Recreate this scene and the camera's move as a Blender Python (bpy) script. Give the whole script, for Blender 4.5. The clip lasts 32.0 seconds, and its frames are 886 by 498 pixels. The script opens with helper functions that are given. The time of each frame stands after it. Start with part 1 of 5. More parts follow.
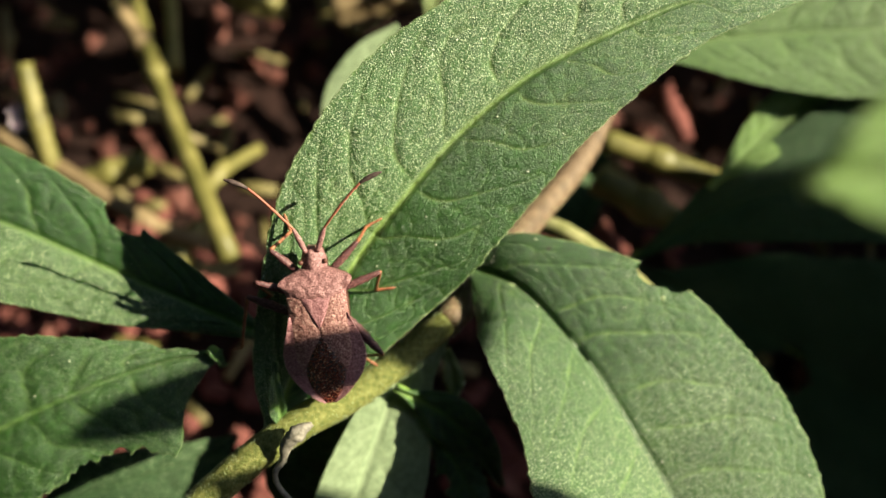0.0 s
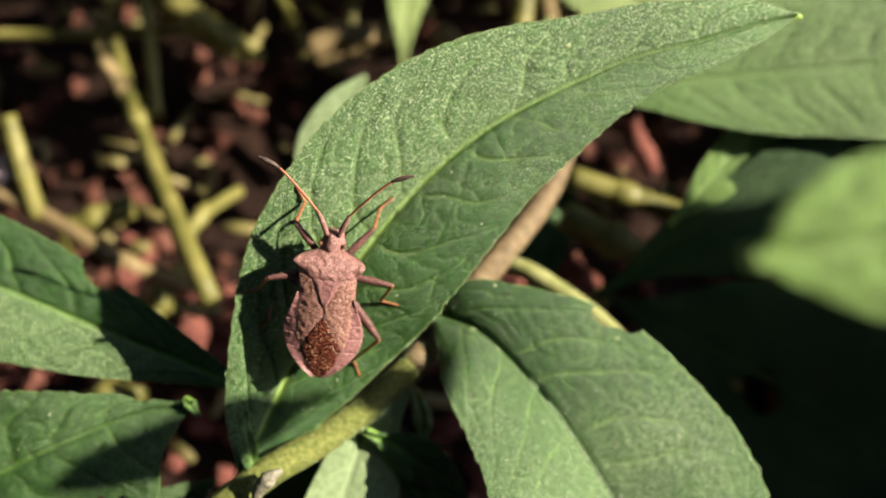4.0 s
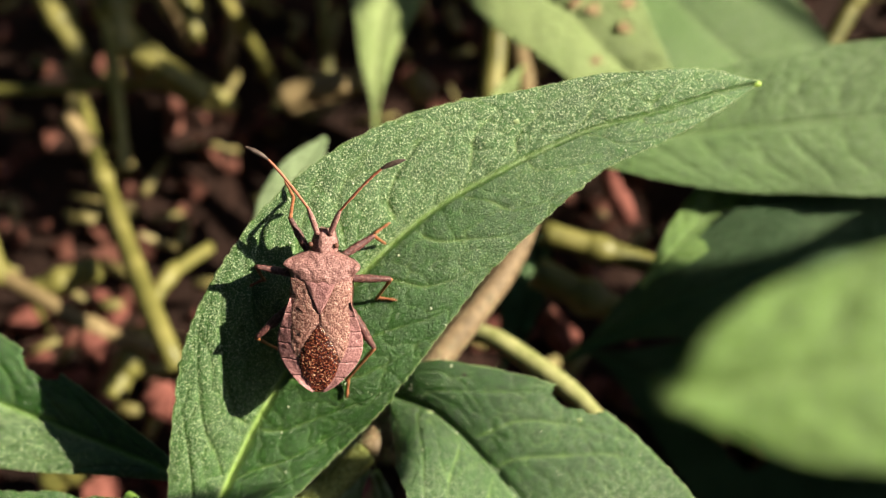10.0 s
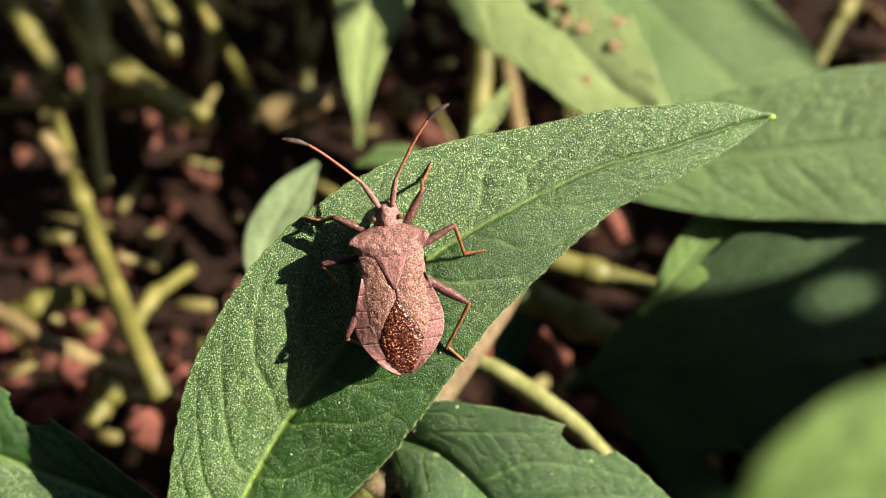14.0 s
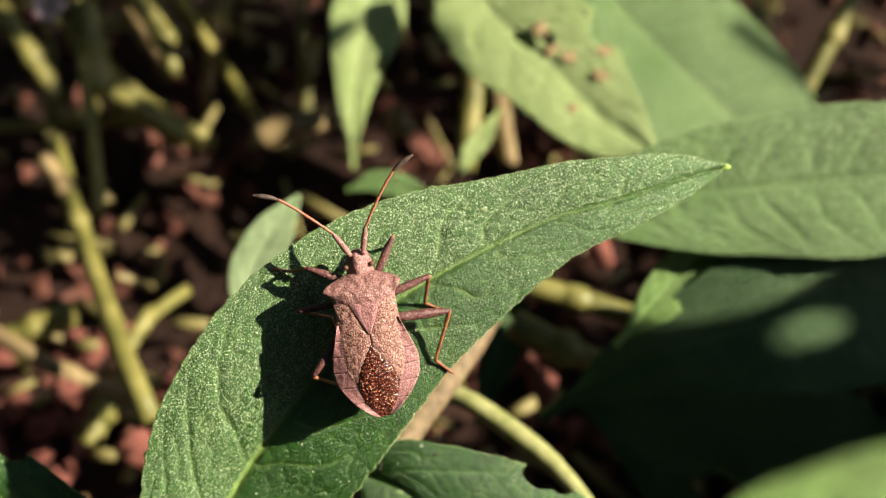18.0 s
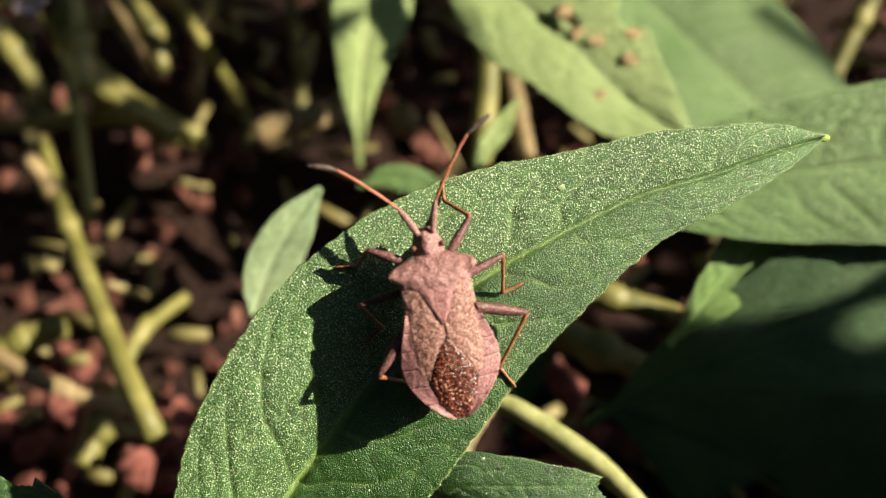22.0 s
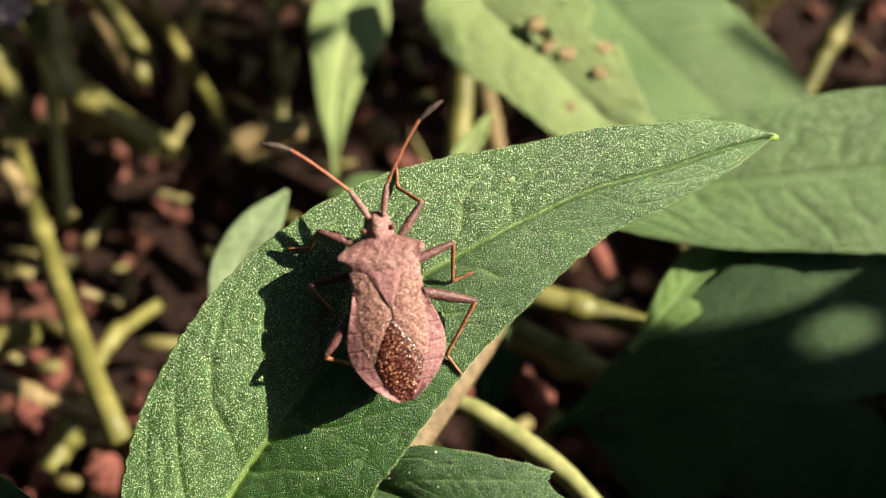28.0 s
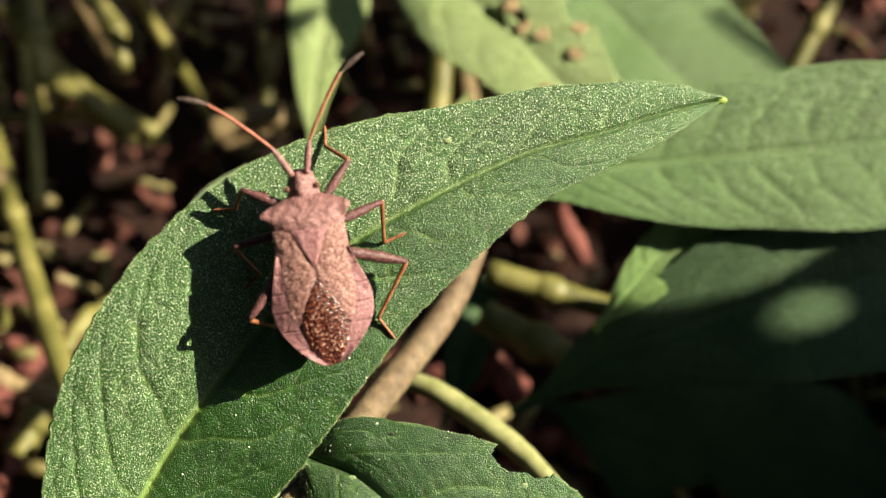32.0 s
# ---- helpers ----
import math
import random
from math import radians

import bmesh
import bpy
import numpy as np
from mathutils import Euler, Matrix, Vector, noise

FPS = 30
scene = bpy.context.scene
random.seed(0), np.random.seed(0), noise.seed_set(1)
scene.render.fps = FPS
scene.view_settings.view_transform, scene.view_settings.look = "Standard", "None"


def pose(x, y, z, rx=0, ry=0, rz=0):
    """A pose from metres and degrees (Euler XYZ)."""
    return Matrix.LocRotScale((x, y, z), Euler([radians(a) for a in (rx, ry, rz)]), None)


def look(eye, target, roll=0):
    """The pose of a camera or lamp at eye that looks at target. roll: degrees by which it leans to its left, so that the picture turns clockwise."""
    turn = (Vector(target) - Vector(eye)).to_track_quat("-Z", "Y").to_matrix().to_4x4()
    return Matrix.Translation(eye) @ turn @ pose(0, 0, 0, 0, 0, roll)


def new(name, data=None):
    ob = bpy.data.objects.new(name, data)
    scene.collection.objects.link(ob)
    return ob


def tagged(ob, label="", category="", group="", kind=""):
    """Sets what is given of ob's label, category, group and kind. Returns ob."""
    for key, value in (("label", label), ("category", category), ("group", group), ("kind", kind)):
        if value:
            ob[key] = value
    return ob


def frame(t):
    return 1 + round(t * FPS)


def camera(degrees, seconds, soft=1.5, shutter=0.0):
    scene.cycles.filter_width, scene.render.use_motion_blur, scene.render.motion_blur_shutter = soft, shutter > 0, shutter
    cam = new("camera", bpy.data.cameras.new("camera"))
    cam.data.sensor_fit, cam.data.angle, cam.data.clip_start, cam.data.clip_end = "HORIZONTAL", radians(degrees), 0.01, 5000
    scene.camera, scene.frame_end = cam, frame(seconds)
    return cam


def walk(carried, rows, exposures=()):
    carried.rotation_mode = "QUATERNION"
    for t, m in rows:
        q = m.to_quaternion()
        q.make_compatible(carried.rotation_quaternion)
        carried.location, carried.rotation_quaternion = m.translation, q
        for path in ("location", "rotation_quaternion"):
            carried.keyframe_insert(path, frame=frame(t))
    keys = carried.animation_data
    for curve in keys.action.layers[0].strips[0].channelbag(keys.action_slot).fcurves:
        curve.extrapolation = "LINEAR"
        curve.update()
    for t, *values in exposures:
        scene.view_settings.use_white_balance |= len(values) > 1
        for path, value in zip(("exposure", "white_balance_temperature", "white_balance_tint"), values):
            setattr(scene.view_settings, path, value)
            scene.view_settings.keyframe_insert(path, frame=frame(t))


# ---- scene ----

# ---- camera ----
cam = camera(45.00, 32.0, soft=0.9)
cam.data.dof.use_dof = True
cam.data.dof.focus_distance = 0.0755
cam.data.dof.aperture_fstop = 28.0
PATH = [
    (0, (-0.00730, -0.06093, 0.14868), (37.344, -1.634, 3.051)),
    (0.5, (-0.00337, -0.06136, 0.14855), (37.604, -0.637, 3.581)),
    (1, (-0.00240, -0.06222, 0.15002), (37.571, -0.152, 3.066)),
    (1.5, (-0.00346, -0.06358, 0.15000), (37.982, -0.645, 2.697)),
    (2, (-0.00393, -0.06446, 0.15079), (38.136, -0.845, 2.722)),
    (2.5, (-0.00389, -0.06329, 0.15318), (38.081, -0.647, 2.620)),
    (3, (-0.00352, -0.06259, 0.15382), (38.111, -0.310, 2.417)),
    (3.5, (-0.00381, -0.06179, 0.15458), (38.148, -0.400, 2.124)),
    (4, (-0.00436, -0.06140, 0.15368), (38.394, -0.880, 1.778)),
    (4.5, (-0.00338, -0.05991, 0.15379), (38.251, -0.727, 1.743)),
    (6.5, (0.00069, -0.05838, 0.14935), (39.291, 0.858, 2.047)),
    (7, (-0.00338, -0.05713, 0.14930), (38.952, -0.064, 0.143)),
    (7.5, (-0.00439, -0.05540, 0.14984), (38.846, -0.647, 0.378)),
    (8, (-0.00377, -0.05391, 0.15436), (38.011, -0.277, 0.723)),
    (8.5, (-0.00405, -0.05547, 0.15467), (38.628, -0.732, 0.855)),
    (9, (-0.00144, -0.05510, 0.15695), (38.460, -0.010, 1.269)),
    (9.5, (-0.00080, -0.05562, 0.15703), (38.867, -0.040, 1.150)),
    (10, (-0.00038, -0.05518, 0.15382), (39.637, -0.076, 0.842)),
    (10.5, (-0.00069, -0.05242, 0.15399), (39.252, -0.222, 0.344)),
    (11, (-0.00030, -0.05011, 0.15391), (39.018, -0.262, 0.145)),
    (11.5, (-0.00019, -0.04845, 0.15455), (38.804, -0.355, 0.102)),
    (12, (0.00071, -0.04717, 0.15468), (38.696, -0.008, 0.107)),
    (12.5, (-0.00013, -0.04925, 0.15241), (39.463, -0.264, 0.032)),
    (13, (-0.00000, -0.05078, 0.15052), (40.000, 0.000, -0.000)),
    (13.5, (-0.00115, -0.05181, 0.15182), (39.993, -0.342, -0.200)),
    (14, (-0.00356, -0.05101, 0.15356), (39.670, -1.177, -0.591)),
    (14.5, (-0.00180, -0.05077, 0.15588), (39.263, -0.872, -0.005)),
    (16.5, (0.00286, -0.05059, 0.15544), (39.856, -0.141, 0.512)),
    (17, (0.00310, -0.05054, 0.15573), (39.914, -0.129, 0.550)),
    (17.5, (0.00249, -0.04947, 0.15707), (39.697, -0.265, 0.452)),
    (18, (0.00105, -0.04960, 0.15787), (39.578, -0.484, 0.278)),
    (18.5, (-0.00011, -0.05110, 0.15685), (40.046, -0.650, 0.150)),
    (19, (-0.00164, -0.05068, 0.15647), (40.077, -0.796, -0.053)),
    (19.5, (-0.00106, -0.05089, 0.15540), (40.306, -0.477, 0.178)),
    (20, (-0.00178, -0.05201, 0.15456), (40.607, -0.690, 0.276)),
    (20.5, (-0.00192, -0.05130, 0.15519), (40.429, -0.779, 0.374)),
    (21, (-0.00416, -0.05144, 0.15251), (40.861, -1.383, 0.032)),
    (21.5, (-0.00505, -0.04934, 0.14930), (40.994, -1.394, -0.607)),
    (22, (-0.00586, -0.04457, 0.14892), (40.255, -1.117, -1.536)),
    (22.5, (-0.00720, -0.04561, 0.14327), (41.195, -1.591, -2.046)),
    (23, (-0.00554, -0.04618, 0.14037), (41.764, -1.259, -1.725)),
    (23.5, (-0.00493, -0.04592, 0.14233), (42.056, -1.070, -1.546)),
    (24, (-0.00685, -0.04531, 0.14382), (42.206, -1.531, -1.915)),
    (24.5, (-0.00721, -0.04509, 0.14609), (41.954, -1.536, -2.026)),
    (26.5, (-0.00518, -0.04786, 0.14643), (42.453, -1.288, -1.611)),
    (27, (-0.00488, -0.04694, 0.14724), (42.073, -1.503, -1.696)),
    (27.5, (-0.00409, -0.04641, 0.14822), (41.789, -1.726, -1.535)),
    (28, (-0.00319, -0.04718, 0.14792), (41.798, -2.006, -1.276)),
    (28.5, (-0.00026, -0.04668, 0.14595), (41.837, -1.555, -0.832)),
    (29, (0.00004, -0.04640, 0.14338), (42.121, -1.469, -1.505)),
    (29.5, (0.00464, -0.04774, 0.14075), (42.513, -0.387, 0.287)),
    (30, (-0.00022, -0.04940, 0.14068), (42.914, -2.199, -1.439)),
    (30.5, (0.00407, -0.04919, 0.14204), (42.528, -0.777, 0.283)),
    (31, (0.00137, -0.04920, 0.14291), (42.593, -2.129, -1.033)),
    (31.5, (0.00547, -0.04960, 0.14245), (42.678, -0.685, 0.496)),
    (32, (0.00205, -0.04808, 0.14473), (42.048, -1.707, -0.691)),
]
walk(cam, [(t, pose(*eye, *turn)) for t, eye, turn in PATH], [(0.0, 1.35), (32.0, 1.35)])

# ---- world and sun ----
# The plan is in millimetres on a board that leans 40 degrees back from upright, through the middle of the
# large leaf: x to the right, y up the board, z off it towards the lens. The ground lies 90 mm below its middle.
LEAN = Matrix.Rotation(radians(40), 4, "X")
BOARD = Matrix.Translation((0, 0, 0.090)) @ LEAN


def W(p):
    return BOARD @ (Vector(p) * 0.001)


SUN = (LEAN.to_3x3() @ Vector((1.5, 0.60, 1.0))).normalized()
world = bpy.data.worlds.new("sky")
scene.world = world
world.use_nodes = True
wt = world.node_tree
sky = wt.nodes.new("ShaderNodeTexSky")
sky.sky_type, sky.sun_disc = "NISHITA", False
sky.sun_elevation = math.asin(SUN.z)
sky.sun_rotation = math.atan2(SUN.x, SUN.y)
wt.nodes["Background"].inputs["Strength"].default_value = 0.064
wt.links.new(sky.outputs[0], wt.nodes["Background"].inputs["Color"])
sun = new("sun", bpy.data.lights.new("sun", "SUN"))
sun.data.energy, sun.data.angle, sun.data.color = 5.0, radians(0.55), (1.0, 0.91, 0.70)
sun.matrix_world = look(SUN * 3, (0, 0, 0))


# ---- materials ----
def mat(name):
    m = bpy.data.materials.new(name)
    m.use_nodes = True
    return m, m.node_tree, m.node_tree.nodes["Principled BSDF"]


def node(nt, kind, **values):
    n = nt.nodes.new(kind)
    for key, value in values.items():
        n.inputs[key].default_value = value
    return n


def noise_tex(nt, scale, detail=3.0, rough=0.55, coords="Object"):
    co = nt.nodes.new("ShaderNodeTexCoord")
    n = node(nt, "ShaderNodeTexNoise", Scale=scale, Detail=detail, Roughness=rough)
    nt.links.new(co.outputs[coords], n.inputs["Vector"])
    return n


def ramp(nt, src, stops):
    r = nt.nodes.new("ShaderNodeValToRGB")
    el = r.color_ramp.elements
    while len(el) < len(stops):
        el.new(0.5)
    for e, (pos, col) in zip(el, stops):
        e.position, e.color = pos, (*col, 1)
    nt.links.new(src, r.inputs["Fac"])
    return r.outputs["Color"]


def mix(nt, fac, a, b, mode="MIX"):
    m = nt.nodes.new("ShaderNodeMix")
    m.data_type, m.blend_type = "RGBA", mode
    for sock, v in ((m.inputs[0], fac), (m.inputs[6], a), (m.inputs[7], b)):
        if isinstance(v, (int, float)):
            sock.default_value = v
        elif isinstance(v, tuple):
            sock.default_value = (*v, 1)
        else:
            nt.links.new(v, sock)
    return m.outputs[2]


def bump(nt, bsdf, src, strength, dist, before=None):
    b = nt.nodes.new("ShaderNodeBump")
    b.inputs["Strength"].default_value, b.inputs["Distance"].default_value = strength, dist
    nt.links.new(src, b.inputs["Height"])
    if before:
        nt.links.new(before, b.inputs["Normal"])
    nt.links.new(b.outputs[0], bsdf.inputs["Normal"])
    return b.outputs[0]


def leaf_mat(name, dark, light, vein, rough=0.42, glow=0.25, spec=0.5, grain=1.0):
    """A thin leaf: mottled green, paler veins by the mesh's own vein lines, fine grained skin, some light let through."""
    m, nt, b = mat(name)
    big, mid, fine = noise_tex(nt, 160, 4), noise_tex(nt, 1500, 3, 0.6), noise_tex(nt, 9600, 1.5, 0.6)
    col = ramp(nt, big.outputs["Fac"], [(0.3, dark), (0.7, light)])
    col = mix(nt, 0.4, col, ramp(nt, mid.outputs["Fac"], [(0.35, tuple(c * 0.6 for c in dark)), (0.65, tuple(c * 1.25 for c in light))]))
    at = nt.nodes.new("ShaderNodeAttribute")
    at.attribute_name = "vein"
    col = mix(nt, at.outputs["Fac"], col, vein)
    # pale down: fine hairs seen as grains, with the leaf's sheen put into their colour
    grains = nt.nodes.new("ShaderNodeMapRange")
    grains.inputs["From Min"].default_value, grains.inputs["From Max"].default_value = 0.56, 0.66
    nt.links.new(fine.outputs["Fac"], grains.inputs["Value"])
    down_sheen = nt.nodes.new("ShaderNodeAttribute")
    down_sheen.attribute_name = "down_sheen"
    thin = nt.nodes.new("ShaderNodeMath")
    thin.operation = "MULTIPLY"
    nt.links.new(down_sheen.outputs["Fac"], thin.inputs[0])
    thin.inputs[1].default_value = 0.10
    col = mix(nt, thin.outputs[0], col, (0.15, 0.27, 0.08))
    many = nt.nodes.new("ShaderNodeMath")
    many.operation = "MULTIPLY"
    grains.inputs["To Max"].default_value = 0.90
    nt.links.new(grains.outputs[0], many.inputs[0])
    nt.links.new(down_sheen.outputs["Fac"], many.inputs[1])
    col = mix(nt, many.outputs[0], col, (0.55, 0.67, 0.39))
    nt.links.new(col, b.inputs["Base Color"])
    b.inputs["Roughness"].default_value, b.inputs["Specular IOR Level"].default_value = rough, spec
    first = bump(nt, b, mid.outputs["Fac"], 0.16 * grain, 0.0004)
    bump(nt, b, fine.outputs["Fac"], 1.0 * grain, 0.00016, first)
    tr = nt.nodes.new("ShaderNodeBsdfTranslucent")
    nt.links.new(mix(nt, 1.0, col, (1.0, 1.15, 0.5), "MULTIPLY"), tr.inputs["Color"])
    ms = nt.nodes.new("ShaderNodeMixShader")
    ms.inputs[0].default_value = glow
    nt.links.new(b.outputs[0], ms.inputs[1])
    nt.links.new(tr.outputs[0], ms.inputs[2])
    nt.links.new(ms.outputs[0], nt.nodes["Material Output"].inputs["Surface"])
    return m


def plain_mat(name, stops, scale=300, rough=0.6, bump_scale=2500, bump_by=0.4, dist=0.0001, spec=0.4, detail=4):
    m, nt, b = mat(name)
    n = noise_tex(nt, scale, detail)
    nt.links.new(ramp(nt, n.outputs["Fac"], stops), b.inputs["Base Color"])
    b.inputs["Roughness"].default_value, b.inputs["Specular IOR Level"].default_value = rough, spec
    bump(nt, b, noise_tex(nt, bump_scale, 3).outputs["Fac"], bump_by, dist)
    return m


LEAF = leaf_mat("leaf_green", (0.011, 0.059, 0.003), (0.025, 0.104, 0.006), (0.30, 0.45, 0.10), 0.38, 0.12, 0.8)
LEAF_SIDE = leaf_mat("leaf_side_green", (0.009, 0.050, 0.003), (0.021, 0.090, 0.005), (0.19, 0.33, 0.07), 0.38, 0.12, 0.8)
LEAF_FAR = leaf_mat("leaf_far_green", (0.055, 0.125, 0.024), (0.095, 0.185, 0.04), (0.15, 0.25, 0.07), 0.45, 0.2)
# brighter leaf green, with the sunlight partly put into the colour
LEAF_SUNLIT = leaf_mat("leaf_sunlit_green", (0.10, 0.20, 0.035), (0.17, 0.29, 0.06), (0.22, 0.34, 0.10), 0.45, 0.25)
# pale underside green, also used to paint the sheen of a lit upper face
LEAF_UNDER_SHEEN = leaf_mat("leaf_underside_sheen", (0.26, 0.36, 0.18), (0.36, 0.45, 0.26), (0.41, 0.50, 0.30), 0.6, 0.25, 0.3)
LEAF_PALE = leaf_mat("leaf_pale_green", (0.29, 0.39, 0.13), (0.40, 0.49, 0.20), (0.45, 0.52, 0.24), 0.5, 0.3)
# darker copy of the leaf green, with the shade put into its colour
LEAF_SHADE = leaf_mat("leaf_shade_green", (0.013, 0.046, 0.012), (0.026, 0.070, 0.022), (0.04, 0.09, 0.03), 0.55, 0.10, 0.25)
RIB = plain_mat("leaf_rib_green", [(0.3, (0.16, 0.30, 0.05)), (0.7, (0.26, 0.42, 0.09))], 400, 0.45)
STEM = plain_mat("stem_green", [(0.3, (0.08, 0.10, 0.018)), (0.5, (0.15, 0.165, 0.04)), (0.7, (0.24, 0.245, 0.075))], 2400, 0.6, 6000, 1.0, 0.0002, 0.25)
STEM_BROWN = plain_mat("stem_brown", [(0.3, (0.09, 0.06, 0.032)), (0.7, (0.22, 0.15, 0.085))], 900, 0.65, 3000, 0.8, 0.0002)
BRANCH = plain_mat("branch_yellow_green", [(0.3, (0.20, 0.22, 0.07)), (0.7, (0.37, 0.36, 0.16))], 700, 0.55)
STALK = plain_mat("stalk_olive", [(0.3, (0.08, 0.080, 0.018)), (0.5, (0.17, 0.155, 0.042)), (0.7, (0.27, 0.24, 0.08))], 160, 0.5)
STALK_DRY = plain_mat("stalk_dry", [(0.3, (0.13, 0.09, 0.04)), (0.7, (0.29, 0.21, 0.105))], 120, 0.7)
LITTER = plain_mat("twig_olive", [(0.3, (0.08, 0.068, 0.02)), (0.5, (0.19, 0.16, 0.055)), (0.7, (0.36, 0.29, 0.16))], 45, 0.6)
TIP = plain_mat("leaf_point_yellow", [(0.3, (0.14, 0.25, 0.03)), (0.7, (0.27, 0.38, 0.07))], 600, 0.4)
HAIR = plain_mat("leaf_hair", [(0.3, (0.35, 0.45, 0.22)), (0.7, (0.5, 0.58, 0.32))], 300, 0.5)
SOIL = plain_mat("soil", [(0.3, (0.010, 0.005, 0.0035)), (0.7, (0.034, 0.015, 0.011))], 60, 0.95, 500, 0.8, 0.002, 0.2)
CHIP_RED = plain_mat("bark_red", [(0.25, (0.075, 0.022, 0.018)), (0.75, (0.24, 0.086, 0.068))], 400, 0.85, 900, 0.6, 0.0006, 0.2)
SPECK = plain_mat("pale_dust", [(0.3, (0.45, 0.50, 0.32)), (0.7, (0.7, 0.72, 0.55))], 900, 0.6)
SCAR = plain_mat("scar_yellow_green", [(0.3, (0.16, 0.23, 0.09)), (0.7, (0.32, 0.39, 0.19))], 5000, 0.6)
SPECK_DARK = plain_mat("dark_dust", [(0.3, (0.015, 0.012, 0.01)), (0.7, (0.06, 0.04, 0.03))], 900, 0.6)
PETAL = plain_mat("petal_pale", [(0.3, (0.50, 0.38, 0.42)), (0.7, (0.66, 0.56, 0.58))], 300, 0.6)
DEAD = plain_mat("dead_leaf_brown", [(0.3, (0.20, 0.13, 0.06)), (0.7, (0.38, 0.28, 0.14))], 900, 0.7)
DRY = plain_mat("dry_grey", [(0.3, (0.12, 0.11, 0.08)), (0.7, (0.30, 0.275, 0.215))], 2500, 0.8)
CHIP = plain_mat("chip_red", [(0.3, (0.030, 0.012, 0.008)), (0.53, (0.115, 0.043, 0.032)), (0.75, (0.31, 0.14, 0.11))], 150, 0.85, 900, 0.6, 0.0006, 0.2)
BUG = plain_mat("bug_brown", [(0.30, (0.115, 0.042, 0.041)), (0.46, (0.235, 0.104, 0.096)), (0.60, (0.35, 0.178, 0.164)), (0.75, (0.53, 0.33, 0.29))], 6800, 0.5, 9000, 0.9, 0.0001, 0.55)
BUG_WING = plain_mat("bug_wing_brown", [(0.33, (0.10, 0.036, 0.031)), (0.46, (0.25, 0.108, 0.088)), (0.58, (0.375, 0.200, 0.168)), (0.71, (0.62, 0.43, 0.34))], 6400, 0.5, 9000, 0.9, 0.0001, 0.5)
BUG_RED = plain_mat("bug_red_brown", [(0.30, (0.14, 0.050, 0.054)), (0.5, (0.28, 0.125, 0.126)), (0.72, (0.47, 0.26, 0.25))], 7500, 0.55, 9000, 0.7, 0.00006, 0.45)
BUG_LEG = plain_mat("bug_leg_brown", [(0.3, (0.045, 0.014, 0.016)), (0.55, (0.115, 0.044, 0.042)), (0.75, (0.30, 0.15, 0.13))], 6000, 0.5, 7000, 0.7, 0.00007)
SHIN = plain_mat("bug_shin_orange", [(0.3, (0.14, 0.04, 0.018)), (0.7, (0.36, 0.14, 0.06))], 4500, 0.5, 7000, 0.6, 0.00005)
BUG_DARK = plain_mat("bug_dark_brown", [(0.3, (0.07, 0.025, 0.018)), (0.7, (0.17, 0.07, 0.045))], 1200, 0.5, 7000, 0.6, 0.00005)
ANT_RED = plain_mat("antenna_red", [(0.3, (0.28, 0.075, 0.045)), (0.7, (0.46, 0.165, 0.10))], 4000, 0.5, 7000, 0.6, 0.00006)
ANT_DARK = plain_mat("antenna_tip_dark", [(0.3, (0.035, 0.022, 0.02)), (0.7, (0.12, 0.08, 0.065))], 2500, 0.6, 7000, 0.6, 0.00004)
# the ramp's pale gold end paints glints onto the dark membrane
MEMB = plain_mat("wing_membrane", [(0.46, (0.034, 0.008, 0.006)), (0.55, (0.13, 0.026, 0.016)), (0.61, (0.30, 0.10, 0.05)), (0.68, (0.70, 0.50, 0.33))], 6500, 0.22, 5600, 1.0, 0.00012, 0.9)


# ---- building helpers ----
def mesh_of(name, bm, material, smooth=True):
    me = bpy.data.meshes.new(name)
    bm.to_mesh(me)
    bm.free()
    me.materials.append(material)
    if smooth:
        me.polygons.foreach_set("use_smooth", [True] * len(me.polygons))
    return me


def part(name, bm, material, parent, label="", smooth=True):
    ob = new(name, mesh_of(name, bm, material, smooth))
    ob.parent = parent
    if label:
        ob["label"] = label
    return ob


def base(name, at, label, category, group="", kind=""):
    ob = new(name)
    ob.empty_display_size = 0.01
    ob.location = at
    return tagged(ob, label, category, group, kind)


def spline(points, n):
    """n places evenly along a smooth line through the points (Vectors)."""
    p = [Vector(q) for q in points]
    p = [2 * p[0] - p[1]] + p + [2 * p[-1] - p[-2]]
    fine = []
    for i in range(1, len(p) - 2):
        a, b, c, d = p[i - 1 : i + 3]
        for k in range(24):
            t = k / 24
            fine.append(0.5 * (2 * b + (c - a) * t + (2 * a - 5 * b + 4 * c - d) * t * t + (3 * b - a - 3 * c + d) * t**3))
    fine.append(p[-2])
    arc = [0.0]
    for a, b in zip(fine, fine[1:]):
        arc.append(arc[-1] + (b - a).length)
    arr = np.array([tuple(v) for v in fine])
    s = np.linspace(0, arc[-1], n)
    return [Vector(v) for v in np.stack([np.interp(s, arc, arr[:, k]) for k in range(3)], 1)], arc[-1]


